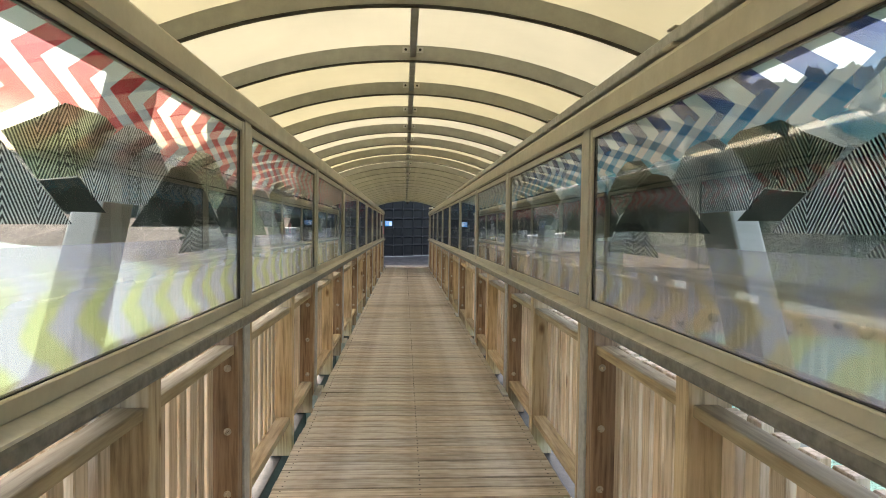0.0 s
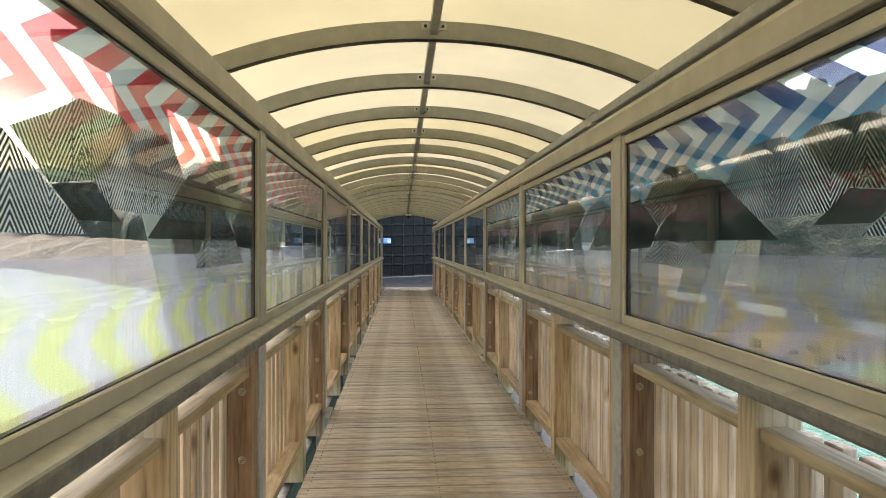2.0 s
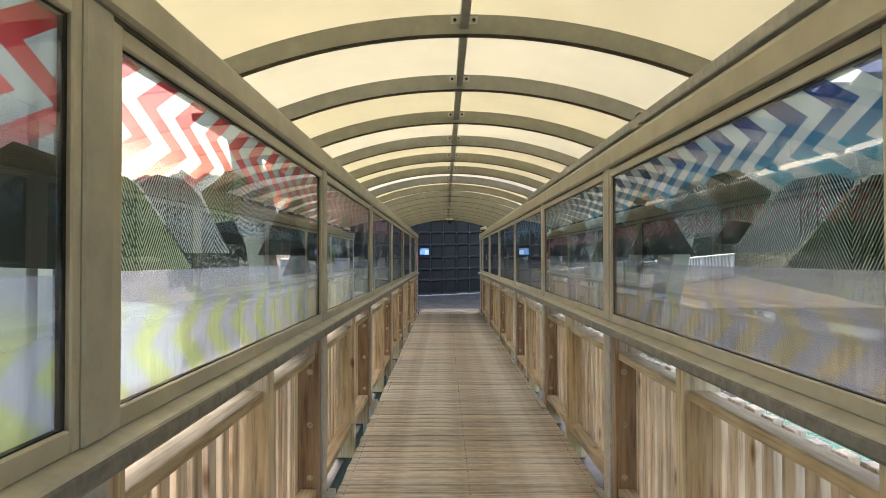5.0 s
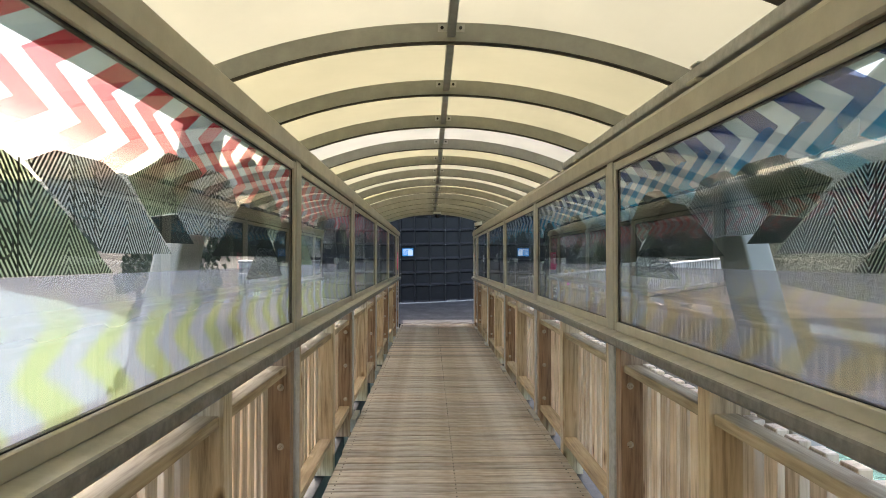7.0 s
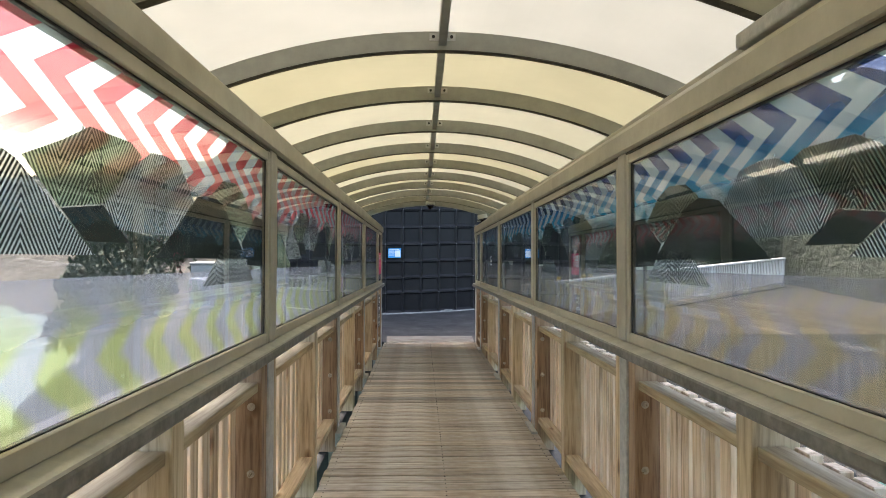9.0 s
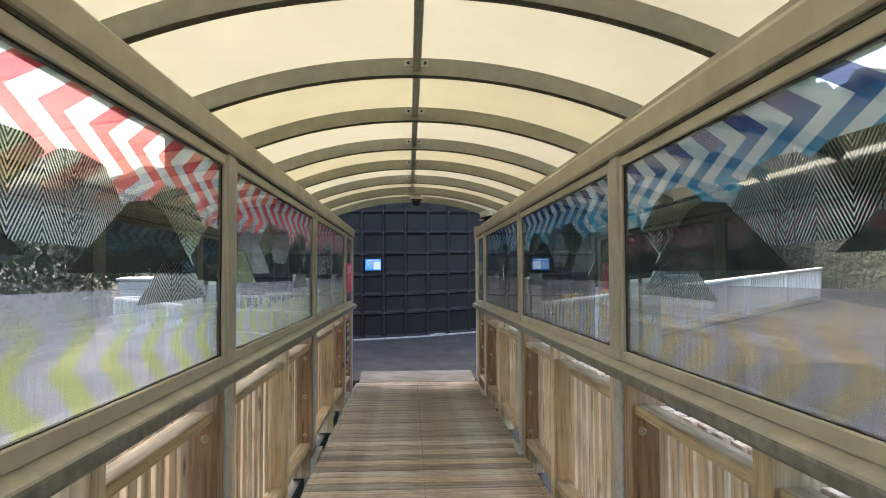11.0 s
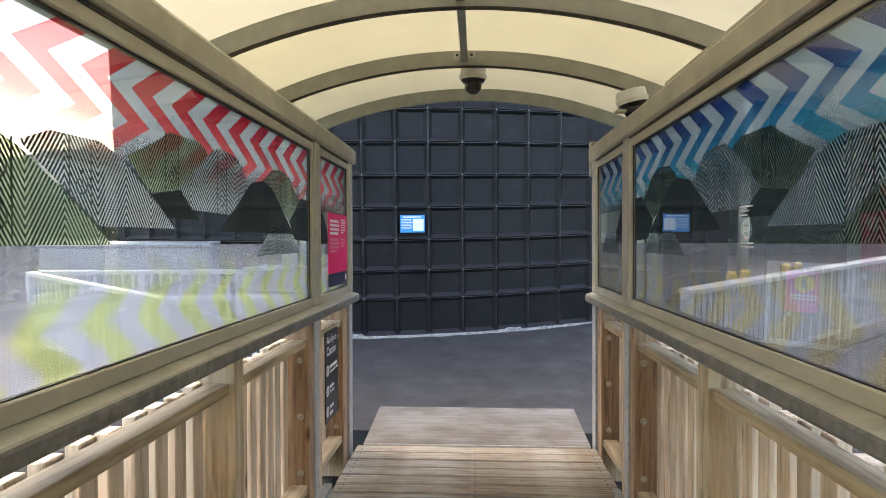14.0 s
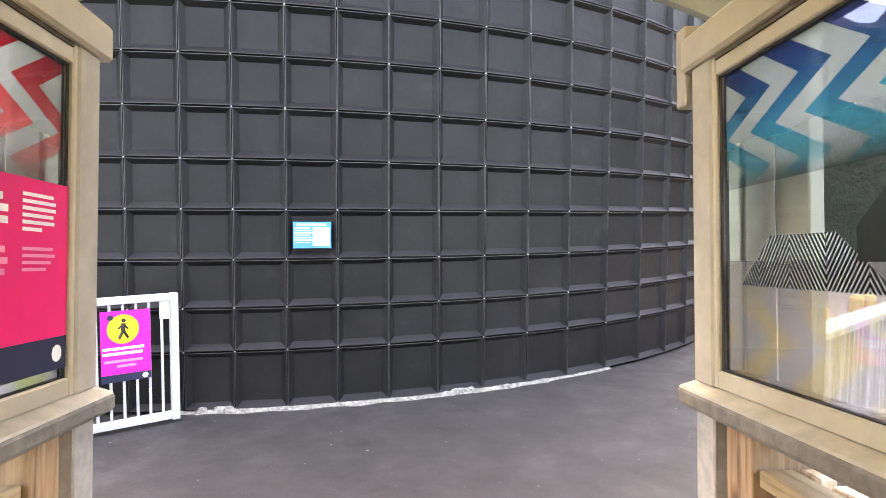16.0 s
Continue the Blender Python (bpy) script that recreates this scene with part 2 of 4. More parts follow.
M_CHEV = {-1: chevron_material("red_chevron_film", (0.60, 0.03, 0.06), (0.80, 0.25, 0.24)),
          1: chevron_material("blue_chevron_film", (0.02, 0.07, 0.30), (0.04, 0.40, 0.50))}
M_LOW = {-1: lower_film_material("lime_film", (0.77, 0.80, 0.46), (0.76, 0.75, 0.81), 0.80),
         1: lower_film_material("amber_film", (0.75, 0.62, 0.40), (0.68, 0.62, 0.62), 0.62)}
M_DARK = dark_film_material("charcoal_film", (0.125, 0.13, 0.115))
M_FILM = {-1: {"dark": M_DARK,
               "pale": hatch_film_material("pale_hatched_film", (0.045, 0.05, 0.05), (0.76, 0.78, 0.76), 0.40, (0.88, 0.90, 0.88)),
               "green": hatch_film_material("green_hatched_film", (0.06, 0.07, 0.055), (0.64, 0.70, 0.54), 0.42, (0.80, 0.85, 0.72))},
          1: {"dark": M_DARK,
              "pale": hatch_film_material("grey_hatched_film", (0.045, 0.05, 0.05), (0.76, 0.78, 0.74), 0.20, (0.86, 0.88, 0.86)),
              "green": hatch_film_material("olive_hatched_film", (0.05, 0.055, 0.045), (0.30, 0.33, 0.25), 0.34, (0.60, 0.64, 0.54))}}


def flat(name, col, rough=0.45):
    m, n, l, p = mat(name)
    f = noise_tex(n, l, coords(n, l, (1, 1, 1)), 14.0, 3)
    r = ramp(n, [(0.3, tuple(c * 0.93 for c in col)), (0.7, col)])
    l.new(f, r.inputs[0])
    l.new(r.outputs[0], p.inputs["Base Color"])
    p.inputs["Roughness"].default_value = rough
    return m


M_PINK = flat("magenta_print", (0.80, 0.012, 0.15))
M_PINK2 = flat("bright_pink_print", (0.78, 0.01, 0.36))
M_NAVY = flat("navy_print", (0.012, 0.016, 0.05))
M_INK = flat("black_print", (0.012, 0.013, 0.016))
M_PALE = flat("pale_print", (0.80, 0.80, 0.80))
M_ROSE = flat("rose_print", (0.80, 0.28, 0.42))
M_YEL = flat("yellow_print", (0.85, 0.60, 0.03))
M_BLUE = flat("blue_print", (0.03, 0.30, 0.66))
M_YELP = plain("yellow_paint", (0.55, 0.36, 0.04), (0.62, 0.42, 0.06), 8, 0.45)
M_DOMEW = plain("white_plastic", (0.66, 0.65, 0.60), (0.74, 0.73, 0.68), 10, 0.4)
M_DOMEB = flat("smoked_dome", (0.02, 0.016, 0.014), 0.06)
M_FOAM = plain("white_sealant", (0.10, 0.096, 0.085), (0.36, 0.345, 0.30), 30, 0.8, 0, 0.8, 90)


def asphalt_material():
    m, n, l, p = mat("asphalt")
    v = coords(n, l, (1, 1, 1))
    a, b = noise_tex(n, l, v, 1.3, 8, 0.68), noise_tex(n, l, v, 75, 4)
    r = ramp(n, [(0.32, (0.022, 0.021, 0.0205)), (0.55, (0.040, 0.038, 0.0366)), (0.72, (0.076, 0.073, 0.070))])
    l.new(a, r.inputs[0])
    g = ramp(n, [(0.35, (0.55, 0.55, 0.55)), (0.7, (1.15, 1.15, 1.15))])
    l.new(b, g.inputs[0])
    l.new(mixc(n, l, "MULTIPLY", 0.7, r.outputs[0], g.outputs[0]), p.inputs["Base Color"])
    rr = ramp(n, [(0.3, (0.75, 0.75, 0.75)), (0.7, (0.5, 0.5, 0.5))])
    l.new(a, rr.inputs[0])
    l.new(rr.outputs[0], p.inputs["Roughness"])
    bump(n, l, p, b, 0.5, 0.004)
    return m


def wall_panel_material():
    m, n, l, p = mat("black_rubber_panel")
    info = n.new("ShaderNodeObjectInfo")
    v = coords(n, l, (1, 1, 1))
    a, b = noise_tex(n, l, v, 3.0, 6, 0.65), noise_tex(n, l, v, 42, 4)
    r = ramp(n, [(0.3, (0.0075, 0.0071, 0.0076)), (0.6, (0.013, 0.0123, 0.0129)), (0.85, (0.032, 0.030, 0.030))])
    l.new(a, r.inputs[0])
    t = ramp(n, [(0.0, (0.85, 0.85, 0.85)), (1.0, (1.15, 1.15, 1.15))])
    l.new(info.outputs["Random"], t.inputs[0])
    l.new(mixc(n, l, "MULTIPLY", 0.9, r.outputs[0], t.outputs[0]), p.inputs["Base Color"])
    l.new(maths(n, l, "MULTIPLY_ADD", b, 0.25, 0.36), p.inputs["Roughness"])
    p.inputs["Specular IOR Level"].default_value = 0.22
    bump(n, l, p, a, 0.3, 0.02)
    return m


def ground_material():
    m, n, l, p = mat("shore_ground")
    v = coords(n, l, (1, 1, 1))
    a, b = noise_tex(n, l, v, 0.35, 6, 0.6), noise_tex(n, l, v, 3.5, 6, 0.7)
    r = ramp(n, [(0.3, (0.028, 0.023, 0.017)), (0.5, (0.065, 0.054, 0.042)), (0.72, (0.125, 0.106, 0.083))])
    l.new(b, r.inputs[0])
    r2 = ramp(n, [(0.4, (0.65, 0.65, 0.6)), (0.65, (1, 1, 1))])
    l.new(a, r2.inputs[0])
    l.new(mixc(n, l, "MULTIPLY", 0.8, r.outputs[0], r2.outputs[0]), p.inputs["Base Color"])
    p.inputs["Roughness"].default_value = 0.9
    bump(n, l, p, b, 0.8, 0.15)
    return m


def water_material():
    m, n, l, p = mat("sea_water")
    v = coords(n, l, (1, 1, 1))
    a, b = noise_tex(n, l, coords(n, l, (1.0, 1.8, 1.0)), 1.3, 4, 0.6), noise_tex(n, l, v, 5.5, 4, 0.6)
    p.inputs["Base Color"].default_value = (0.05, 0.11, 0.095, 1)
    p.inputs["Roughness"].default_value = 0.2
    p.inputs["IOR"].default_value = 1.33
    h = maths(n, l, "MULTIPLY_ADD", b, 0.35, a)
    bump(n, l, p, h, 0.55, 0.25)
    return m


def leaf_material(name, a, b):
    m, n, l, p = mat(name)
    v = coords(n, l, (1, 1, 1))
    f, g = noise_tex(n, l, v, 0.5, 4), noise_tex(n, l, v, 4.0, 5, 0.7)
    r = ramp(n, [(0.3, a), (0.7, b)])
    l.new(g, r.inputs[0])
    r2 = ramp(n, [(0.35, (0.6, 0.65, 0.6)), (0.65, (1, 1, 1))])
    l.new(f, r2.inputs[0])
    l.new(mixc(n, l, "MULTIPLY", 0.8, r.outputs[0], r2.outputs[0]), p.inputs["Base Color"])
    p.inputs["Roughness"].default_value = 0.7
    bump(n, l, p, g, 1.0, 0.5)
    return m


M_ASPH, M_PANEL, M_GROUND, M_WATER = asphalt_material(), wall_panel_material(), ground_material(), water_material()
# panel rims: wear plus the highlight along the seams, both in the colour
M_EDGE = plain("worn_lit_panel_edge", (0.012, 0.012, 0.014), (0.05, 0.05, 0.054), 14, 0.4, 0, 0.2)
M_LEAF = leaf_material("bush_leaves", (0.018, 0.032, 0.014), (0.055, 0.08, 0.032))
M_PLATE = timber("ramp_board", (2.2, 40, 40), (0.115, 0.112, 0.105), (0.170, 0.166, 0.156), (0.23, 0.225, 0.213), 0.9)
M_BROWN = plain("dark_brown", (0.06, 0.052, 0.038), (0.12, 0.105, 0.078), 30, 0.8, 0, 0.4)
M_DARKSTEEL = plain("dark_steel", (0.02, 0.02, 0.02), (0.045, 0.043, 0.04), 12, 0.6, 0.3)
M_WOODS = leaf_material("woods", (0.012, 0.020, 0.010), (0.036, 0.052, 0.024))
M_ROCK = plain("grey_rock", (0.025, 0.022, 0.018), (0.085, 0.075, 0.063), 4, 0.85, 0, 0.9, 12)


# ---------------- mesh helpers ----------------
def box(bm, x0, x1, y0, y1, z0, z1, bevel=0.0, seg=1):
    v = [bm.verts.new((x, y, z)) for x in (x0, x1) for y in (y0, y1) for z in (z0, z1)]
    fs = [bm.faces.new([v[i] for i in q]) for q in ((0, 1, 3, 2), (4, 6, 7, 5), (0, 4, 5, 1), (2, 3, 7, 6), (0, 2, 6, 4), (1, 5, 7, 3))]
    if bevel:
        es = list({e for f in fs for e in f.edges})
        bmesh.ops.bevel(bm, geom=es, offset=bevel, segments=seg, affect="EDGES", profile=0.5)
    return fs


def rod(bm, a, b, r0, r1=None, seg=12):
    """A cylinder or cone from a to b."""
    a, b = Vector(a), Vector(b)
    q = (b - a).to_track_quat("Z", "Y").to_matrix().to_4x4()
    bmesh.ops.create_cone(bm, cap_ends=True, segments=seg, radius1=r0, radius2=r0 if r1 is None else r1, depth=(b - a).length,
                          matrix=Matrix.Translation((a + b) / 2) @ q)


def extrude_profile(bm, pts, y0, y1):
    """A closed outline in x and z, drawn out along y."""
    a = [bm.verts.new((x, y0, z)) for x, z in pts]
    b = [bm.verts.new((x, y1, z)) for x, z in pts]
    k = len(pts)
    bm.faces.new(a)
    bm.faces.new(b[::-1])
    for i in range(k):
        bm.faces.new((a[i], b[i], b[(i + 1) % k], a[(i + 1) % k]))
    bmesh.ops.recalc_face_normals(bm, faces=bm.faces[:])


def to_mesh(bm, name, material, smooth=False):
    me = bpy.data.meshes.new(name)
    bmesh.ops.recalc_face_normals(bm, faces=bm.faces[:])
    bm.to_mesh(me)
    bm.free()
    for m in material if isinstance(material, (list, tuple)) else [material]:
        me.materials.append(m)
    if smooth:
        for f in me.polygons:
            f.use_smooth = True
    return me


def part(name, bm, material, parent=None, label="", m=None, smooth=False):
    """One mesh object from a bmesh or a mesh, under a thing or at top level."""
    me = to_mesh(bm, name, material, smooth) if isinstance(bm, bmesh.types.BMesh) else bm
    ob = new(name, me)
    if parent:
        ob.parent = parent
    if m is not None:
        ob.matrix_basis = m
    if label:
        tagged(ob, label)
    return ob


def thing(name, m, label, category, group="", kind=""):
    ob = new(name)
    ob.empty_display_size = 0.1
    ob.matrix_basis = m
    return tagged(ob, label, category, group, kind)


def made(fn, *a, **k):
    bm = bmesh.new()
    fn(bm, *a, **k)
    return bm


def text_mesh(body, size, name):
    cu = bpy.data.curves.new(name, "FONT")
    cu.body, cu.size, cu.extrude = body, size, 0.0006
    ob = bpy.data.objects.new(name, cu)
    scene.collection.objects.link(ob)
    dg = bpy.context.evaluated_depsgraph_get()
    me = bpy.data.meshes.new_from_object(ob.evaluated_get(dg))
    bpy.data.objects.remove(ob)
    bpy.data.curves.remove(cu)
    return me


# ---------------- the gangway's measures, in its own frame ----------------
BAY, FIRST, LAST = 2.6, -2, 9          # bays between steel posts; post k stands at post_y(k)
Y_BACK, Y_END = -2.0, 25.10
WX = 0.912                             # plane of the glass on either side


def post_y(k):
    return 3.2 + BAY * (k - 1)


# ---------------- gangway: deck ----------------
deck = thing("floor", G, "weathered grey-brown timber plank deck of the covered gangway", "floor", kind="structure")
for xx, hw in ((-0.62, 0.04), (0.03, 0.42), (0.68, 0.04)):
    part("bearer", made(box, xx - hw, xx + hw, Y_BACK, Y_END, -0.30, -0.036), M_DARKSTEEL, deck)
for sx in (-1, 1):
    part("edge_beam", made(box, 0.98 if sx > 0 else -1.12, 1.12 if sx > 0 else -0.98, Y_BACK, Y_END, -0.46, -0.17, 0.006), M_DARKSTEEL, deck)

# added out of view: closes the gangway's back and cuts the light from there
back = thing("added_wall_south", G, "unseen plain dark wall added to block light from behind", "wall", kind="structure")
part("panel", made(box, -1.25, 1.25, Y_BACK - 0.10, Y_BACK - 0.004, -0.3, 2.9), M_DARKSTEEL, back)

# ---------------- gangway: steel frame ----------------
for s in (-1, 1):
    side = "west" if s < 0 else "east"

    def sx(a, b):
        return (min(s * a, s * b), max(s * a, s * b))

    frame_s = thing("wall_" + side, G, "champagne-coloured metal frame wall of the gangway", "wall", kind="structure")
    # sill beam with a sloped top, head beam and eave plate
    bm = bmesh.new()
    extrude_profile(bm, [(s * x, z) for x, z in ((1.06, 1.06), (0.865, 1.06), (0.852, 1.064), (0.845, 1.075), (0.845, 1.104), (0.849, 1.112), (1.06, 1.112))], Y_BACK, 25.15)
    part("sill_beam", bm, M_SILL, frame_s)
    bm = bmesh.new()
    extrude_profile(bm, [(s * x, z) for x, z in ((0.849, 1.1125), (0.853, 1.119), (0.905, 1.134), (1.02, 1.134), (1.02, 1.1125))], Y_BACK, 25.15)
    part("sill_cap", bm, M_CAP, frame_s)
    bm = bmesh.new()
    extrude_profile(bm, [(s * x, z) for x, z in ((1.03, 2.094), (0.884, 2.094), (0.874, 2.104), (0.874, 2.19), (0.885, 2.203), (0.935, 2.245), (1.03, 2.245))], Y_BACK, 25.17)
    part("head_beam", bm, M_ALU, frame_s)
    # dark brown strip stands in for the shadow line below the head beam
    part("shadow_strip", made(box, *sx(0.8965, 0.99), Y_BACK, 25.0, 2.0815, 2.0935), M_BROWN, frame_s)
    bm = bmesh.new()
    extrude_profile(bm, [(s * x, z) for x, z in ((0.99, 2.252), (1.40, 2.40), (1.40, 2.37), (0.99, 2.22))], Y_BACK, 25.2)
    part("eave_plate", bm, M_ALU, frame_s)
    # posts
    bm = bmesh.new()
    box(bm, *sx(0.891, 1.06), 0.035, 0.150, 1.134, 2.094, 0.006)
    up = to_mesh(bm, "post", M_MULLION)
    bm = bmesh.new()
    box(bm, *sx(0.895, 1.06), 0.037, 0.148, -0.30, 1.06, 0.005)
    low = to_mesh(bm, "post", M_GALV)
    bm = bmesh.new()
    box(bm, *sx(0.985, 1.075), -0.005, 0.034, 1.134, 2.094, 0.003)
    flange = to_mesh(bm, "flange", M_CREAM)
    bm = bmesh.new()
    box(bm, *sx(0.850, 0.900), -0.12, 0.26, -0.10, 0.02, 0.003)
    foot = to_mesh(bm, "bracket", M_GALV)
    for k in range(FIRST + 1, LAST + 1):
        at = Matrix.Translation((0, post_y(k), 0))
        part("upper_post", up, None, frame_s, m=at)
        part("lower_post", low, None, frame_s, m=at)
        part("outer_flange", flange, None, frame_s, m=at)
        part("deck_bracket", foot, None, frame_s, m=at)
    at = Matrix.Translation((0, 25.0 - 0.035 + 0.02, 0))
    part("upper_post", up, None, frame_s, m=at)
    part("lower_post", low, None, frame_s, m=at)
    part("outer_flange", flange, None, frame_s, m=at @ Matrix.Translation((0, 0.02, 0)))
    part("outer_column", made(box, *sx(1.062, 1.105), 24.83, 24.98, -0.3, 2.36, 0.004), M_CREAM, frame_s)

# outer V struts that carry the gangway
for s in (-1, 1):
    for apex in (1.35, 6.50, 11.76):
        st = thing("strut_frame", G @ Matrix.Translation((0, apex, 0)), "cream painted steel V-shaped strut pair outside the glazing", "strut", "gangway struts")
        for d in (-1, 1):
            bm = bmesh.new()
            h0, h1, w = -0.25, 2.2, 0.125
            y0, y1 = (0.08, 1.29) if d > 0 else (-0.02, -1.40)
            vs = []
            for yy, zz in ((y0, h0), (y1, h1)):
                for xx in ((1.13, 1.24) if d > 0 else (1.134, 1.236)):
                    for o in (-w, w):
                        vs.append(bm.verts.new((s * xx, yy + o, zz)))
            for q in ((0, 1, 3, 2), (4, 6, 7, 5), (0, 4, 5, 1), (2, 3, 7, 6), (0, 2, 6, 4), (1, 5, 7, 3)):
                bm.faces.new([vs[i] for i in q])
            bmesh.ops.bevel(bm, geom=bm.edges[:], offset=0.012, segments=2, affect="EDGES", profile=0.5)
            part("strut", bm, M_CREAM, st)
        part("foot_plate", made(box, *( (s * 1.09, s * 1.36) if s > 0 else (s * 1.36, s * 1.09)), -0.42, 0.42, -0.34, -0.25, 0.008), M_CREAM, st)
        part("top_plate", made(box, *( (s * 1.03, s * 1.36) if s > 0 else (s * 1.36, s * 1.03)), -1.62, 1.50, 2.20, 2.24, 0.004), M_CREAM, st)

# ---------------- gangway: roof ----------------
RC, RR, HALF = -0.579, 3.32, 0.41       # the arch's centre height, its outer radius, half its angle


def arch(bm, r0, r1, y0, y1, steps=28, half=HALF):
    rows = []
    for i in range(steps + 1):
        a = -half + 2 * half * i / steps
        c = [(math.sin(a) * r, y, RC + math.cos(a) * r) for r, y in ((r0, y0), (r0, y1), (r1, y1), (r1, y0))]
        rows.append([bm.verts.new(p) for p in c])
    for a, b in zip(rows, rows[1:]):
        for j in range(4):
            bm.faces.new((a[j], a[(j + 1) % 4], b[(j + 1) % 4], b[j]))
    bm.faces.new(rows[0])
    bm.faces.new(rows[-1][::-1])


roof = thing("ceiling", G @ Matrix.Translation((-0.035, 0, 0)), "arched cream translucent roof on curved metal ribs", "roof", kind="structure")
RIB, RIB0 = 1.0217, 6.122
rib_mesh = to_mesh(made(arch, RR - 0.095, RR, 0.0, 0.05), "rib", M_RIB)
# thin dark brown strip along the underside of each rib
strip_mesh = to_mesh(made(arch, RR - 0.0985, RR - 0.0955, 0.002, 0.05), "rib_strip", M_BROWN)
purlin_mesh = to_mesh(made(box, -0.021, 0.021, 0.05, RIB, RC + RR - 0.075, RC + RR - 0.012, 0.003), "purlin", M_RIB)
bm = bmesh.new()
for d in (-1, 1):
    box(bm, *((0.0215, 0.068) if d > 0 else (-0.068, -0.0215)), -0.006, -0.0005, RC + RR - 0.05, RC + RR - 0.012)
tab_mesh = to_mesh(bm, "bracket", M_GALV)
bm = bmesh.new()
for d in (-1, 1):
    rod(bm, (d * 0.047, -0.013, RC + RR - 0.031), (d * 0.047, -0.0062, RC + RR - 0.031), 0.0085, seg=8)
tabbolt_mesh = to_mesh(bm, "bracket_bolts", M_DARKSTEEL)
white_strips, pale_strips = {9}, {-6, -3, 0, 1, 4, 6, 11, 12, 14, 16}
n0 = math.ceil((Y_BACK - RIB0) / RIB)
for i in range(n0, 19):
    at = Matrix.Translation((0, RIB0 + RIB * i, 0))
    part("rib", rib_mesh, None, roof, m=at)
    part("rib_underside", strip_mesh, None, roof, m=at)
    part("bracket", tab_mesh, None, roof, m=at)
    part("bracket_bolts", tabbolt_mesh, None, roof, m=at)
    if i < 18:
        part("purlin", purlin_mesh, None, roof, m=at)
for i in range(n0, 19):
    y0, y1 = RIB0 + RIB * i + 0.025, RIB0 + RIB * (i + 1) + 0.025
    if i == 18:
        y1 = 25.60
    me = to_mesh(made(arch, RR + 0.003, RR + 0.012, y0, y1 - 0.002, half=HALF + 0.015), "roof_sheet", M_ROOF_W if i in white_strips else M_ROOF_M if i in pale_strips else M_ROOF)
    part("roof_sheet", me, None, roof)
part("end_rib", made(arch, RR - 0.095, RR, 25.52, 25.56), M_RIB, roof)
# conduit on the east eave
conduit = thing("cable_trough", G, "grey metal cable trough along the roof edge on short stubs", "trough")
part("trough", made(box, 0.935, 1.02, Y_BACK, 15.2, 2.268, 2.322, 0.008, 2), M_GALV, conduit)
part("flashing", made(box, 0.965, 1.03, 15.2, 23.6, 2.250, 2.288, 0.006, 2), M_ALU, conduit)
for i in range(10):
    part("saddle", made(box, 0.915, 0.985, -3.9 + 2.06 * i, -3.81 + 2.06 * i, 2.246, 2.267, 0.006), M_ALU, conduit)
    part("clip", made(box, 0.928, 0.97, -3.89 + 2.06 * i, -3.82 + 2.06 * i, 2.323, 2.332, 0.003), M_ALU, conduit)

# ---------------- gangway: windows ----------------
# the artwork on every pane: outlines as distance from the pane's far edge, and height
ART = [
    ("pale", [(-0.84, 1.447), (-0.63, 1.587), (-0.38, 1.588), (-0.17, 1.450)], 0),
    ("green", [(-0.74, 1.79), (-0.62, 1.853), (-0.45, 1.865), (-0.33, 1.83), (-0.18, 1.722), (-0.36, 1.622), (-0.52, 1.665)], 3),
    ("dark", [(-0.36, 1.617), (-0.14, 1.748), (-0.012, 1.742), (-0.012, 1.512), (-0.27, 1.522)], 2),
    ("dark", [(-1.24, 1.547), (-0.90, 1.762), (-0.74, 1.786), (-0.62, 1.758), (-0.28, 1.549)], 1),
    ("pale", [(-0.93, 1.742), (-1.05, 1.845), (-1.17, 1.858), (-1.27, 1.853), (-1.40, 1.79), (-1.555, 1.69), (-1.47, 1.618), (-1.13, 1.615)], 0),
    ("green", [(-1.33, 1.83), (-1.40, 1.857), (-1.61, 1.855), (-1.72, 1.803), (-1.86, 1.747), (-1.73, 1.655), (-1.54, 1.68)], 3),
    ("dark", [(-1.725, 1.653), (-1.54, 1.675), (-1.40, 1.586), (-1.62, 1.584)], 4),
    ("pale", [(-1.58, 1.552), (-1.73, 1.648), (-1.88, 1.737), (-1.98, 1.768), (-2.17, 1.764), (-2.27, 1.726), (-2.12, 1.637), (-1.98, 1.550)], 1),
    ("green", [(-2.385, 1.735), (-2.33, 1.736), (-2.265, 1.712), (-2.12, 1.628), (-1.93, 1.502), (-2.385, 1.502)], 0),
]


ART_END = [
    ("dark", [(-0.53, 1.495), (-0.525, 1.568), (-0.60, 1.635), (-0.70, 1.722), (-0.782, 1.724), (-0.782, 1.494)], 1),
    ("pale", [(-0.085, 1.434), (-0.22, 1.563), (-0.462, 1.560), (-0.638, 1.430)], 3),
]


def film_shape(s, x, pts, shift=0.0):
    bm = bmesh.new()
    a = [bm.verts.new((s * x, y + shift, z)) for y, z in pts]
    b = [bm.verts.new((s * (x + 0.0002), y + shift, z)) for y, z in pts]
    bm.faces.new(a)
    bm.faces.new(b[::-1])
    for i in range(len(a)):
        bm.faces.new((a[i], b[i], b[(i + 1) % len(a)], a[(i + 1) % len(a)]))
    return bm


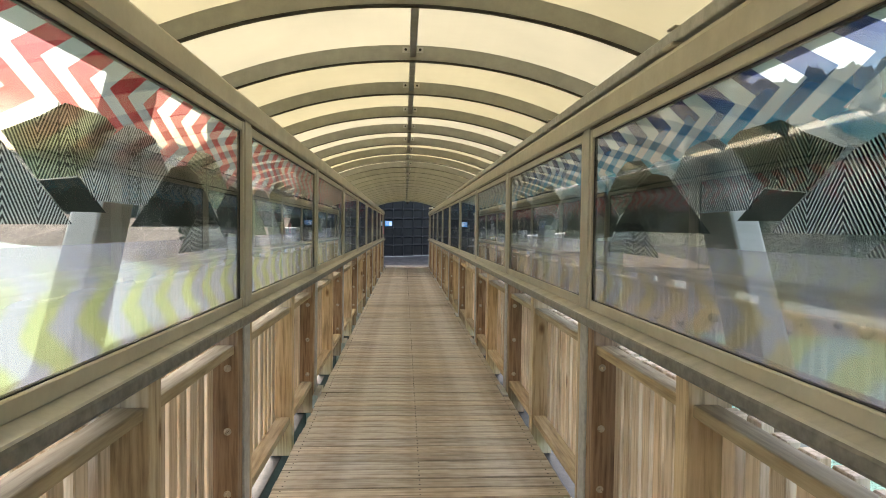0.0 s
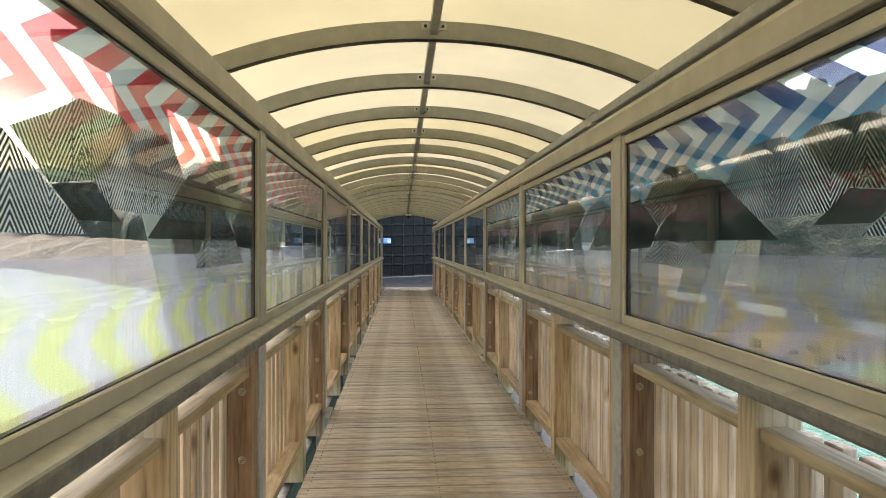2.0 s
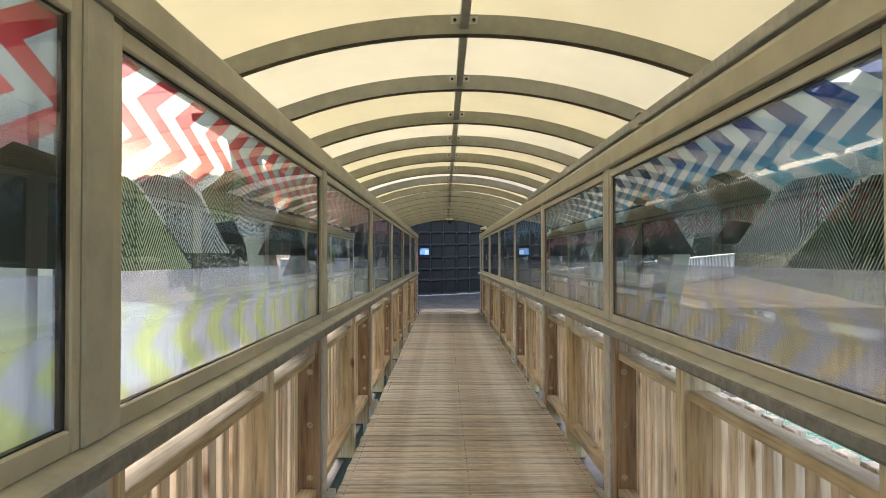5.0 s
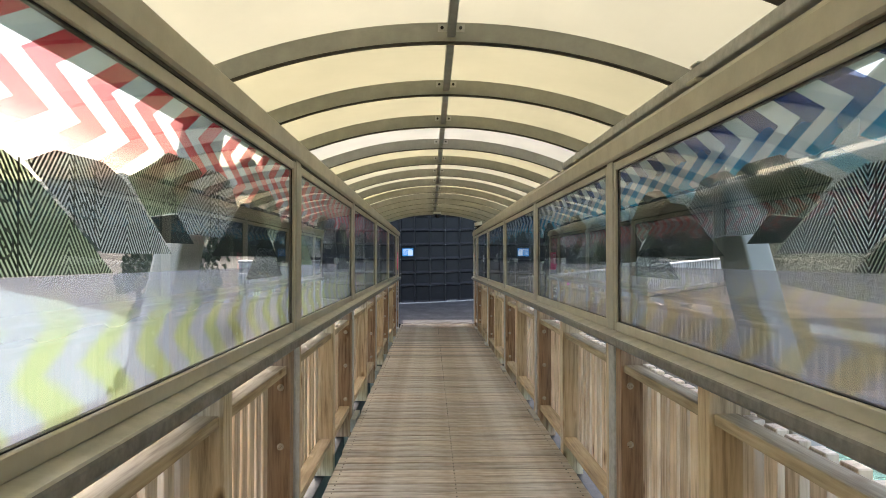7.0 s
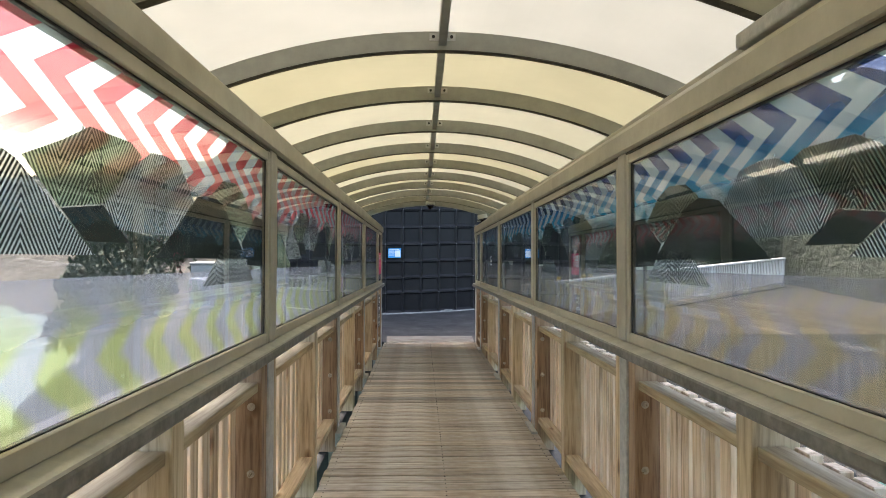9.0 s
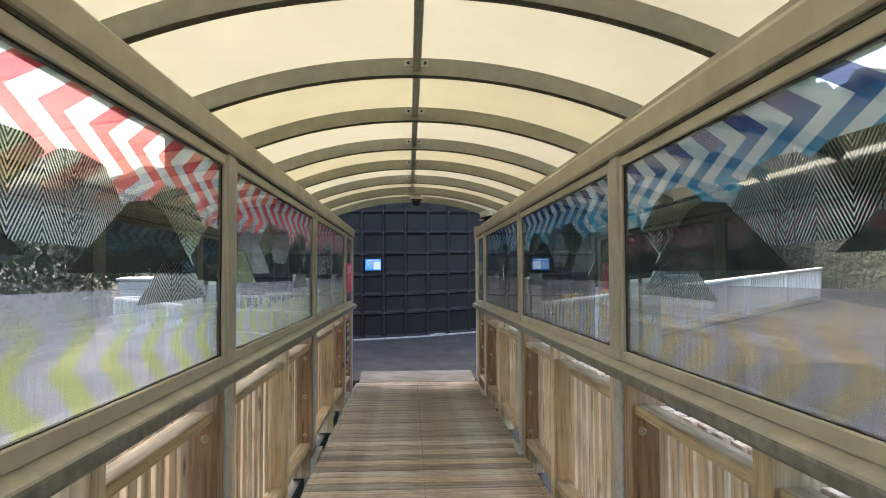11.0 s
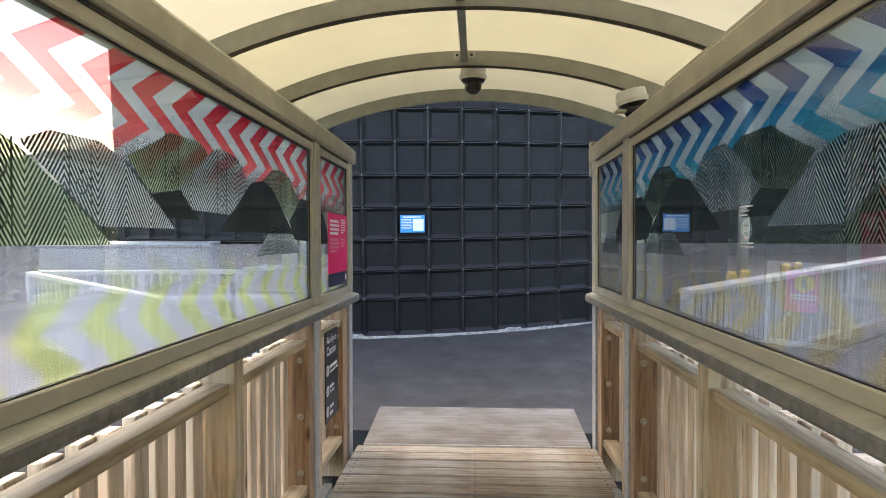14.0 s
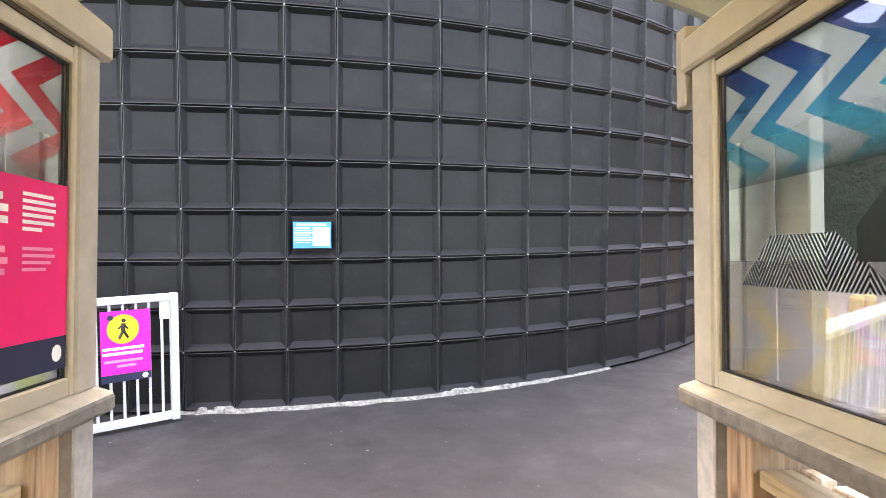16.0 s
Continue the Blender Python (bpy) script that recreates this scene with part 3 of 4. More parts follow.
def koru(s, x, y, z0, z1):
    """A printed column: two rails and rising spirals between them."""
    bm = bmesh.new()
    w = 0.042
    for yy in (y - w, y + w):
        box(bm, *((s * x, s * (x + 0.0003)) if s > 0 else (s * (x + 0.0003), s * x)), yy - 0.003, yy + 0.003, z0, z1)
    z = z0 + 0.05
    while z < z1 - 0.05:
        prev = None
        for i in range(26):
            a = i / 25 * 4.4 * math.pi / 1.5
            r = 0.036 - 0.030 * i / 25
            c = (y + math.sin(a) * r, z + math.cos(a) * r)
            d = (y + math.sin(a) * (r - 0.006), z + math.cos(a) * (r - 0.006))
            q = [bm.verts.new((s * x, *c)), bm.verts.new((s * x, *d))]
            if prev:
                bm.faces.new((prev[0], q[0], q[1], prev[1]))
            prev = q
        z += 0.105
    return bm


def window(s, y0, y1, art, tagname):
    """A glazed unit between two posts: frame, gasket, pane and the printed film on it. y0, y1: the glass."""
    w = thing("window_" + tagname, G @ Matrix.Translation((0, y1, 0)), "fixed glass window with printed mountain and chevron film", "window", kind="structure")
    L = y1 - y0

    def sx(a, b):
        return (min(s * a, s * b), max(s * a, s * b))

    z0, z1, f = 1.185, 2.036, 0.05
    part("frame", made(box, *sx(0.898, 0.97), -L - f, -L, 1.135, 2.093, 0.004), M_ALU, w)
    part("frame", made(box, *sx(0.898, 0.97), 0.0, f - 0.016, 1.135, 2.093, 0.004), M_ALU, w)
    part("frame", made(box, *sx(0.899, 0.97), -L, 0.0, 1.135, z0, 0.004), M_ALU, w)
    part("frame", made(box, *sx(0.899, 0.97), -L, 0.0, z1, 2.081, 0.004), M_ALU, w)
    bm = bmesh.new()
    g = 0.011
    for a in ((-L, 0, z1 - 0.007, z1), (-L, 0, z0, z0 + 0.004), (-L, -L + 0.006, z0, z1), (-g, 0, z0, z1)):
        box(bm, *sx(0.9105, 0.930), *a)
    # added black strip keeps the frame's sunlit outer ledge dark; no real gasket
    box(bm, *sx(0.9302, 0.968), -L, 0, z0, z0 + 0.003)
    part("gasket", bm, M_GASKET, w)
    bm = bmesh.new()
    fs = box(bm, *sx(WX, WX + 0.010), -L + 0.006, -g, z0 + 0.004, z1 - 0.007)
    bm.faces.ensure_lookup_table()
    for fc in bm.faces:
        fc.material_index = 1
    inner = min(bm.faces, key=lambda q: abs(sum(v.co.x for v in q.verts) / 4))
    inner.material_index = 0
    pane = part("pane", bm, (M_GLASS, M_CLEAR), w)
    pane.visible_shadow = False
    fx = WX + 0.0125
    u = part("chevron_film", film_shape(s, fx, [(-L + 0.007, 1.70), (-g, 1.70), (-g, z1 - 0.007), (-L + 0.007, z1 - 0.007)]), M_CHEV[s], w)
    d = part("lower_film", film_shape(s, fx, [(-L + 0.007, z0 + 0.004), (-g, z0 + 0.004), (-g, 1.50), (-L + 0.007, 1.50)]), M_LOW[s], w)
    if art:
        for kind, pts, layer in ART:
            part("mountain_film", film_shape(s, fx - 0.0018 + 0.00032 * layer, pts), M_FILM[s][kind], w)
        for y, a, b in ((-0.46, 1.65, 1.86), (-1.21, 1.62, 1.85), (-1.60, 1.67, 1.85), (-0.51, 1.455, 1.58), (-2.06, 1.60, 1.76), (-2.33, 1.51, 1.73)):
            part("spiral_film", koru(s, fx - 0.0022, y, a, b), M_DARK, w)
    else:
        for kind, pts, layer in ART_END:
            part("mountain_film", film_shape(s, fx - 0.0018 + 0.00032 * layer, pts), M_FILM[s][kind], w)
    return w


count = 0
for s in (-1, 1):
    for k in range(FIRST + 2, LAST + 1):
        count += 1
        window(s, post_y(k - 1) + 0.20, post_y(k), True, str(count))
    count += 1
    window(s, post_y(9) + 0.20, 25.0, False, str(count))


# ---------------- gangway: balustrades ----------------
def balustrade(s, y0, L, post0, post1, n, bolts):
    """A timber panel: end posts, top and bottom rail, and slats on its outer face."""
    th = thing("balustrade_panel", G @ Matrix.Translation((0, y0, 0)), "pine balustrade panel with vertical slats and flat top rail", "balustrade", "gangway balustrades")

    def sx(a, b):
        return (min(s * a, s * b), max(s * a, s * b))

    if post0:
        part("post", made(box, *sx(0.906, 1.062), -post0, -0.002, -0.16, 1.058, 0.004), M_POST, th)
    if post1:
        p = part("post", made(box, *sx(0.904, 1.064), L + 0.002, L + post1, -0.16, 1.058, 0.004), M_POSTD if bolts else M_POST, th)
        for z in (0.20, 0.52, 0.84) if bolts else ():
            bm = bmesh.new()
            rod(bm, (s * 0.955, L - 0.002, z), (s * 0.955, L + 0.0015, z), 0.019, seg=14)
            rod(bm, (s * 0.955, L - 0.002, z), (s * 0.955, L - 0.015, z), 0.012, seg=6)
            rod(bm, (s * 0.955, L - 0.015, z), (s * 0.955, L - 0.028, z), 0.0065, seg=8)
            part("bolt", bm, M_BOLT, p, "steel bolt and washer")
    part("top_rail", made(box, *sx(0.922, 1.014), 0.0, L, 0.912, 0.957, 0.005, 2), M_RAIL, th)
    part("bottom_rail", made(box, *sx(0.915, 1.012), 0.0, L, 0.085, 0.135, 0.006, 2), M_RAIL, th)
    pitch = L / n
    me = slat_mesh[s]
    for i in range(n):
        part("slat", me, None, th, m=Matrix.Translation((s * random.uniform(0.0, 0.006), pitch * (i + 0.5) + random.uniform(-0.005, 0.005), random.uniform(-0.010, 0.006))))
    return th


slat_mesh = {}
for s in (-1, 1):
    slat_mesh[s] = to_mesh(made(box, *((1.016, 1.061) if s > 0 else (-1.061, -1.016)), -0.0405, 0.0405, -0.05, 0.962, 0.004), "slat", M_SLAT)
for s in (-1, 1):
    for k in range(FIRST + 1, LAST):
        y = post_y(k)
        balustrade(s, y + 0.24, 1.21, 0.09, 0.10, 9, False)
        balustrade(s, y + 1.552, 0.985, 0, 0.095, 8, True)
    balustrade(s, post_y(9) + 0.24, 0.60, 0.09, 0.13, 5, True)


# ---------------- ramp plate, notices and cameras on the gangway ----------------
ramp_plate = thing("ramp_plate", G, "pale timber-faced hinged ramp plate at the foot of the deck", "ramp")
bm = bmesh.new()
pts = [(-0.80, 25.07), (-0.85, 26.16), (-0.80, 26.29), (0.87, 26.29), (0.915, 26.16), (0.87, 25.07)]
a = [bm.verts.new((x, y, 0.012 - 0.02 * (y - 25.07))) for x, y in pts]
b = [bm.verts.new((x, y, -0.03 - 0.02 * (y - 25.07))) for x, y in pts]
bm.faces.new(a)
bm.faces.new(b[::-1])
for i in range(6):
    bm.faces.new((a[i], b[i], b[(i + 1) % 6], a[(i + 1) % 6]))
part("plate", bm, M_PLATE, ramp_plate)
part("hinge", made(rod, (-0.80, 25.062, 0.0), (0.87, 25.062, 0.0), 0.012), M_GALV, ramp_plate)


def bars(bm, s_x, y0, z, widths, h, gap, step):
    """Rows of print too small to read, as bars."""
    for wd in widths:
        box(bm, *s_x, y0, y0 + wd, z - h, z)
        z -= step


# magenta poster on the last west pane
poster = thing("poster", G, "magenta safety poster with pale text stuck to the glass", "poster")
X0, X1 = -0.9105, -0.9085
part("sheet", made(box, X0, X1, 24.43, 25.0, 1.30, 1.70), M_PINK, poster)
part("footer", made(box, X0, X1, 24.43, 25.0, 1.215, 1.2995), M_NAVY, poster, "navy footer band")
bm = bmesh.new()
bars(bm, (X1, X1 + 0.001), 24.475, 1.655, (0.25, 0.27, 0.27, 0.24), 0.017, 0, 0.027)
bars(bm, (X1, X1 + 0.001), 24.80, 1.665, (0.13, 0.14, 0.14, 0.13, 0.135, 0.08), 0.009, 0, 0.017)
part("text", bm, M_PALE, poster, "pale text lines")
bm = bmesh.new()
bars(bm, (X1, X1 + 0.001), 24.475, 1.532, (0.26, 0.27, 0.26, 0.20), 0.015, 0, 0.026)
bars(bm, (X1, X1 + 0.001), 24.80, 1.532, (0.13, 0.14, 0.12, 0.10), 0.008, 0, 0.017)
part("text", bm, M_ROSE, poster, "rose text lines")
part("emblem", made(rod, (X1, 24.955, 1.257), (X1 + 0.001, 24.955, 1.257), 0.022, seg=20), M_PALE, poster, "small round emblem")

# black caution sign on the balustrade
sign = thing("caution_sign", G, "black caution sign with white lettering on the balustrade", "sign")
SX = -0.9025
bm = bmesh.new()
extr = [(24.315, 0.375), (24.325, 0.362), (24.645, 0.362), (24.655, 0.375), (24.655, 0.925), (24.645, 0.938), (24.325, 0.938), (24.315, 0.925)]
a = [bm.verts.new((SX, y, z)) for y, z in extr]
b = [bm.verts.new((SX - 0.006, y, z)) for y, z in extr]
bm.faces.new(a)
bm.faces.new(b[::-1])
for i in range(8):
    bm.faces.new((a[i], b[i], b[(i + 1) % 8], a[(i + 1) % 8]))
part("board", bm, M_INK, sign)


def letters(parent, body, size, x, y, z, material, heading=90.0, name="lettering"):
    me = text_mesh(body, size, name)
    me.materials.append(material)
    ob = new(name, me)
    ob.parent = parent
    ob.matrix_basis = pose(x, y, z, 90, 0, heading)
    return ob


letters(sign, "Kia tūpato", 0.062, SX + 0.001, 24.345, 0.862, M_PALE)
letters(sign, "Caution", 0.080, SX + 0.001, 24.345, 0.785, M_PALE)
letters(sign, "Operational wharf", 0.031, SX + 0.001, 24.425, 0.665, M_PALE)
letters(sign, "No diving", 0.031, SX + 0.001, 24.425, 0.535, M_PALE)
for z, wd in ((0.715, 0.20), (0.585, 0.11), (0.455, 0.11), (0.413, 0.09)):
    part("text_line", made(box, SX, SX + 0.001, 24.425, 24.425 + wd, z - 0.02, z), M_PALE, sign)
for z in (0.69, 0.56, 0.43):
    p = part("symbol", made(rod, (SX, 24.372, z), (SX + 0.0012, 24.372, z), 0.034, seg=20), M_PALE, sign, "round white symbol")
    part("figure", made(box, SX + 0.0012, SX + 0.002, 24.364, 24.380, z - 0.02, z + 0.02), M_INK, p)


def dome_camera(m, label):
    th = thing("security_camera", m, label, "camera", "ceiling cameras")
    bm = bmesh.new()
    rod(bm, (0, 0, -0.052), (0, 0, 0), 0.088, 0.084, 28)
    rod(bm, (0, 0, -0.075), (0, 0, -0.052), 0.086, 0.094, 28)
    part("housing", bm, M_DOMEW, th)
    part("rim", made(rod, (0, 0, -0.094), (0, 0, -0.075), 0.066, 0.082, 28), M_INK, th)
    bm = bmesh.new()
    bmesh.ops.create_uvsphere(bm, u_segments=24, v_segments=14, radius=0.058, matrix=Matrix.Translation((0, 0, -0.11)))
    bmesh.ops.delete(bm, geom=[v for v in bm.verts if v.co.z > -0.093], context="VERTS")
    part("dome", bm, M_DOMEB, th, "dark glossy dome", smooth=True)


dome_camera(G @ Matrix.Translation((0.02, 24.67, 2.664)), "white dome security camera under the last roof rib")
dome_camera(G @ pose(0.925, 24.12, 2.372, 0, -12, 0), "white dome security camera at the roof edge")
arm = thing("camera_bracket", G, "small metal bracket on the head beam", "bracket")
part("arm", made(box, 0.84, 1.0, 24.09, 24.15, 2.246, 2.262, 0.003), M_ALU, arm)
part("stem", made(rod, (0.945, 24.12, 2.262), (0.928, 24.12, 2.372), 0.016), M_ALU, arm)
jb = thing("junction_box", G, "cream steel junction box at the end of the head beam", "box")
part("body", made(box, 0.888, 0.985, 25.172, 25.24, 1.995, 2.25, 0.006, 2), M_CREAM, jb)
for z in (2.06, 2.19):
    part("screw", made(rod, (0.935, 25.168, z), (0.935, 25.172, z), 0.012, seg=10), M_BOLT, jb)

# white ring and bars on an east pane
decal = thing("window_mark", G, "white ring and short white bars on the glass", "decal")
DX = (0.9085, 0.9105)
bm = bmesh.new()
for i in range(24):
    a0, a1 = i * math.pi / 12, (i + 1) * math.pi / 12
    q = [bm.verts.new((0.9095, 22.53 + math.cos(a) * r, 1.545 + math.sin(a) * r)) for a, r in ((a0, 0.034), (a1, 0.034), (a1, 0.026), (a0, 0.026))]
    bm.faces.new(q)
part("ring", bm, M_PALE, decal)
part("figure", made(box, *DX, 22.512, 22.548, 1.536, 1.556), M_PALE, decal)
for z, y0, y1 in ((1.622, 22.48, 22.575), (1.608, 22.51, 22.575), (1.594, 22.52, 22.575), (1.503, 22.48, 22.57), (1.492, 22.48, 22.57)):
    part("text_line", made(box, *DX, y0, y1, z - 0.005, z), M_PALE, decal)

# leaf scraps that lie on the roof sheets
random.seed(23)
bm = bmesh.new()
for _ in range(70):
    a, yy = random.uniform(-0.36, 0.36), random.uniform(0.5, 25.0)
    c = Vector((math.sin(a) * (RR + 0.015), yy, RC + math.cos(a) * (RR + 0.015)))
    ln, wd, h = random.uniform(0.008, 0.030), random.uniform(0.002, 0.005), random.uniform(0, math.pi)
    m = Matrix.Translation(c) @ Matrix.Rotation(a, 4, "Y") @ Matrix.Rotation(h, 4, "Z")
    p0, p1, p2, p3, p4 = [bm.verts.new(m @ Vector(q)) for q in ((-ln, 0, 0), (0, -wd, 0), (ln, 0, 0), (0, wd, 0), (0, 0, 0.004))]
    for q in ((p0, p1, p4), (p1, p2, p4), (p2, p3, p4), (p3, p0, p4)):
        bm.faces.new(q)
litter = part("roof_litter", bm, M_BROWN)
litter.matrix_basis = G
tagged(litter, "dry brown leaf scraps lying on the translucent roof", "litter", kind="stuff")

# ---------------- wharf: ground, water, far shore ----------------
COAST = [(-400, 330), (-60, 75), (-20, 48), (-13, 42), (-9.2, 33), (-7.6, 29), (-6.6, 24), (-5.4, 21.8), (-3.8, 22.5), (-2.2, 25.6), (2.4, 26.4), (4, 25.6), (10, 24.6), (25, 22), (60, 5), (400, -150)]


def coast(x):
    for (x0, y0), (x1, y1) in zip(COAST, COAST[1:]):
        if x <= x1:
            return y0 + (y1 - y0) * (x - x0) / (x1 - x0)
    return COAST[-1][1]


def land(x, y):
    f = y - coast(x)
    f += 1.2 * noise.noise((x * 0.25, y * 0.25, 3.1)) * (0 if -3.5 < x < 3 else 1) * min(1.0, max(0.0, -f))
    bank = 1.5 * max(0.0, min(1.0, (26.4 - y) / 1.2))
    return -0.035 - bank if f > 0 else max(-4.5, -0.035 - bank + f * 0.5)


def axis(lo, hi, mid0, mid1, fine, grow):
    v = list(np.arange(mid0, mid1 + 1e-6, fine))
    s = fine
    while v[-1] < hi:
        s *= grow
        v.append(v[-1] + s)
    s = fine
    while v[0] > lo:
        s *= grow
        v.insert(0, v[0] - s)
    return v


xs, ys = axis(-2500, 2500, -14, 22, 0.5, 1.25), axis(-2500, 2500, 18, 44, 0.5, 1.25)
verts = [(x, y, land(x, y)) for y in ys for x in xs]
w = len(xs)
faces = [(j * w + i, j * w + i + 1, (j + 1) * w + i + 1, (j + 1) * w + i) for j in range(len(ys) - 1) for i in range(w - 1)]
me = bpy.data.meshes.new("ground")
me.from_pydata(verts, [], faces)
me.materials.append(M_GROUND)
tagged(new("ground", me), "brown stony shore that slopes into the sea", "ground", kind="structure")

bm = bmesh.new()
v = [bm.verts.new(p) for p in ((-2500, -2500, -2.1), (2500, -2500, -2.1), (2500, 2500, -2.1), (-2500, 2500, -2.1))]
bm.faces.new(v)
tagged(part("water", bm, M_WATER), "rippled greenish sea water with bright sky glare", "water", kind="structure")

bm = bmesh.new()
pts = [(-5.6, 28.0), (-3.0, 26.2), (-1.7, 26.2), (-1.7, 25.6), (1.9, 25.6), (2.2, 26.7), (12.7, 34.7), (12.7, 38.5), (-6.2, 38.5), (-6.2, 31)]
a = [bm.verts.new((x, y, 0.0)) for x, y in pts]
b = [bm.verts.new((x, y, -0.6)) for x, y in pts]
bm.faces.new(a)
bm.faces.new(b[::-1])
for i in range(len(a)):
    bm.faces.new((a[i], b[i], b[(i + 1) % len(a)], a[(i + 1) % len(a)]))
tagged(part("pavement", bm, M_ASPH), "dark grey asphalt of the wharf before the wall", "pavement", kind="structure")

random.seed(31)
bm = bmesh.new()
for _ in range(120):
    px, py, r = random.uniform(-3.0, 4.0), random.uniform(26.5, 29.0), random.uniform(0.003, 0.011)
    n_ = random.choice((4, 5, 6))
    a0 = random.random() * 6
    ring = [bm.verts.new((px + math.cos(a0 + j * 6.283 / n_) * r * random.uniform(0.5, 1.4), py + math.sin(a0 + j * 6.283 / n_) * r * random.uniform(0.5, 1.4), 0.0012)) for j in range(n_)]
    tip = bm.verts.new((px, py, 0.004))
    for j in range(n_):
        bm.faces.new((ring[j], ring[(j + 1) % n_], tip))
tagged(part("grit", bm, M_FOAM), "scattered pale grit and scraps on the asphalt", "grit", kind="stuff")

# the quilted round wall
WC, WR = Vector((-2.493, 37.504, 0)), 8.725


def on_wall(arc, z, out=0.0):
    a = arc / WR
    return Vector((WC.x + math.cos(a) * (WR + out), WC.y + math.sin(a) * (WR + out), z))


wall = thing("wall_north", Matrix.Identity(4), "curved black wall of quilted square rubber panels", "wall", kind="structure")
bm = bmesh.new()
prev = None
for i in range(61):
    arc = -16.3 + 11.5 * i / 60
    q = [bm.verts.new(on_wall(arc, z, o)) for z, o in ((0.0, -0.05), (8.5, -0.05), (8.5, -0.3), (0.0, -0.3))]
    if prev:
        for j in range(4):
            bm.faces.new((prev[j], prev[(j + 1) % 4], q[(j + 1) % 4], q[j]))
    prev = q
part("backing", bm, M_PANEL, wall)
# seams: the panels widen a little towards the east
SEAMS = [-16.13, -15.70, -15.27, -14.84, -14.41, -13.98, -13.55, -13.10, -12.68, -12.24, -11.80, -11.335, -10.855, -10.375, -9.87, -9.33, -8.74, -8.12, -7.5, -6.9, -6.3]
ROWS_Z = [0.02, 0.53, 0.908, 1.325, 1.757] + [2.187 + 0.4365 * i for i in range(15)]
for c in range(len(SEAMS) - 1):
    s0, s1 = SEAMS[c], SEAMS[c + 1]
    for r in range(len(ROWS_Z) - 1):
        z0, z1 = ROWS_Z[r], ROWS_Z[r + 1]
        g, e = 0.004, 0.05
        bm = bmesh.new()
        A = [(s0 + g, z0 + 2 * g), (s1 - g, z0 + 2 * g), (s1 - g, z1 - 2 * g), (s0 + g, z1 - 2 * g)]
        j = [random.uniform(-0.008, 0.008) for _ in range(4)]
        B = [(s0 + g + e + j[0], z0 + g + e * 1.15), (s1 - g - e + j[1], z0 + g + e * 1.15), (s1 - g - e + j[1], z1 - g - e), (s0 + g + e + j[0], z1 - g - e)]
        lo = [bm.verts.new(on_wall(*p, -0.045)) for p in A]
        rim = [bm.verts.new(on_wall(*p, 0.016)) for p in A]
        k5 = 0.0045
        A2 = [(A[0][0] + k5, A[0][1] + k5), (A[1][0] - k5, A[1][1] + k5), (A[2][0] - k5, A[2][1] - k5), (A[3][0] + k5, A[3][1] - k5)]
        lip = [bm.verts.new(on_wall(*p, 0.0165)) for p in A2]
        top = [bm.verts.new(on_wall(*p, -0.034 + random.uniform(-0.004, 0.004))) for p in B]
        bm.faces.new(top)
        for i in range(4):
            k = (i + 1) % 4
            bm.faces.new((lo[i], lo[k], rim[k], rim[i]))
            bm.faces.new((rim[i], rim[k], lip[k], lip[i])).material_index = 1
            bm.faces.new((lip[i], lip[k], top[k], top[i]))
        part("panel", bm, (M_PANEL, M_EDGE), wall)
# button fixings at the panel corners, those near the gangway
bm = bmesh.new()
for c in range(5, 18):
    for r in range(1, 11):
        p = on_wall(SEAMS[c], ROWS_Z[r], 0.014)
        rod(bm, p, on_wall(SEAMS[c], ROWS_Z[r], 0.021), 0.007, seg=6)
tagged(part("fixing", bm, M_WHITE, wall), kind="stuff")
# ragged white sealant along the foot
bm = bmesh.new()
prev = None
for i in range(240):
    arc = -13.25 + 4.6 * i / 239
    t = (0.012 + 0.03 * noise.noise((arc * 2.3, 0, 0)) + 0.02 * noise.noise((arc * 13, 1, 0))) * (1 if -13.0 < arc < -9.6 else 0.3)
    t = max(0.003, t)
    o = (0.03 + 0.05 * noise.noise((arc * 4, 5, 0))) * (1 if -13.0 < arc < -9.6 else 0.2)
    q = [bm.verts.new(on_wall(arc, z, d)) for z, d in ((0.0, -0.02), (t + 0.02, 0.004), (t * 0.7 + 0.006, 0.02 + o * 0.4), (0.0, 0.03 + o))]
    if prev:
        for j in range(3):
            bm.faces.new((prev[j], q[j], q[j + 1], prev[j + 1]))
    prev = q
part("sealant", bm, M_FOAM, wall, "ragged white sealant at the foot of the wall")


# blue notice on the wall
notice = thing("notice_board", Matrix.Identity(4), "small blue notice with a white map on the black wall", "sign")


def wall_card(arc0, arc1, z0, z1, o0, o1):
    bm = bmesh.new()
    c = [[bm.verts.new(on_wall(a, z, o)) for a, z in ((arc0, z0), (arc1, z0), (arc1, z1), (arc0, z1))] for o in (o0, o1)]
    bm.faces.new(c[1])
    for i in range(4):
        k = (i + 1) % 4
        bm.faces.new((c[0][i], c[0][k], c[1][k], c[1][i]))
    return bm


part("board", wall_card(-12.183, -11.857, 1.42, 1.65, 0.0, 0.026), M_BLUE, notice)
part("map", wall_card(-12.015, -11.872, 1.44, 1.60, 0.0265, 0.028), M_PALE, notice, "white map field")
for i in range(7):
    part("text_line", wall_card(-12.17, -12.04 + 0.012 * (i % 3), 1.592 - 0.021 * i, 1.600 - 0.021 * i, 0.0265, 0.0275), M_PALE, notice)
part("heading", wall_card(-12.15, -11.90, 1.618, 1.634, 0.0265, 0.0275), M_PALE, notice)


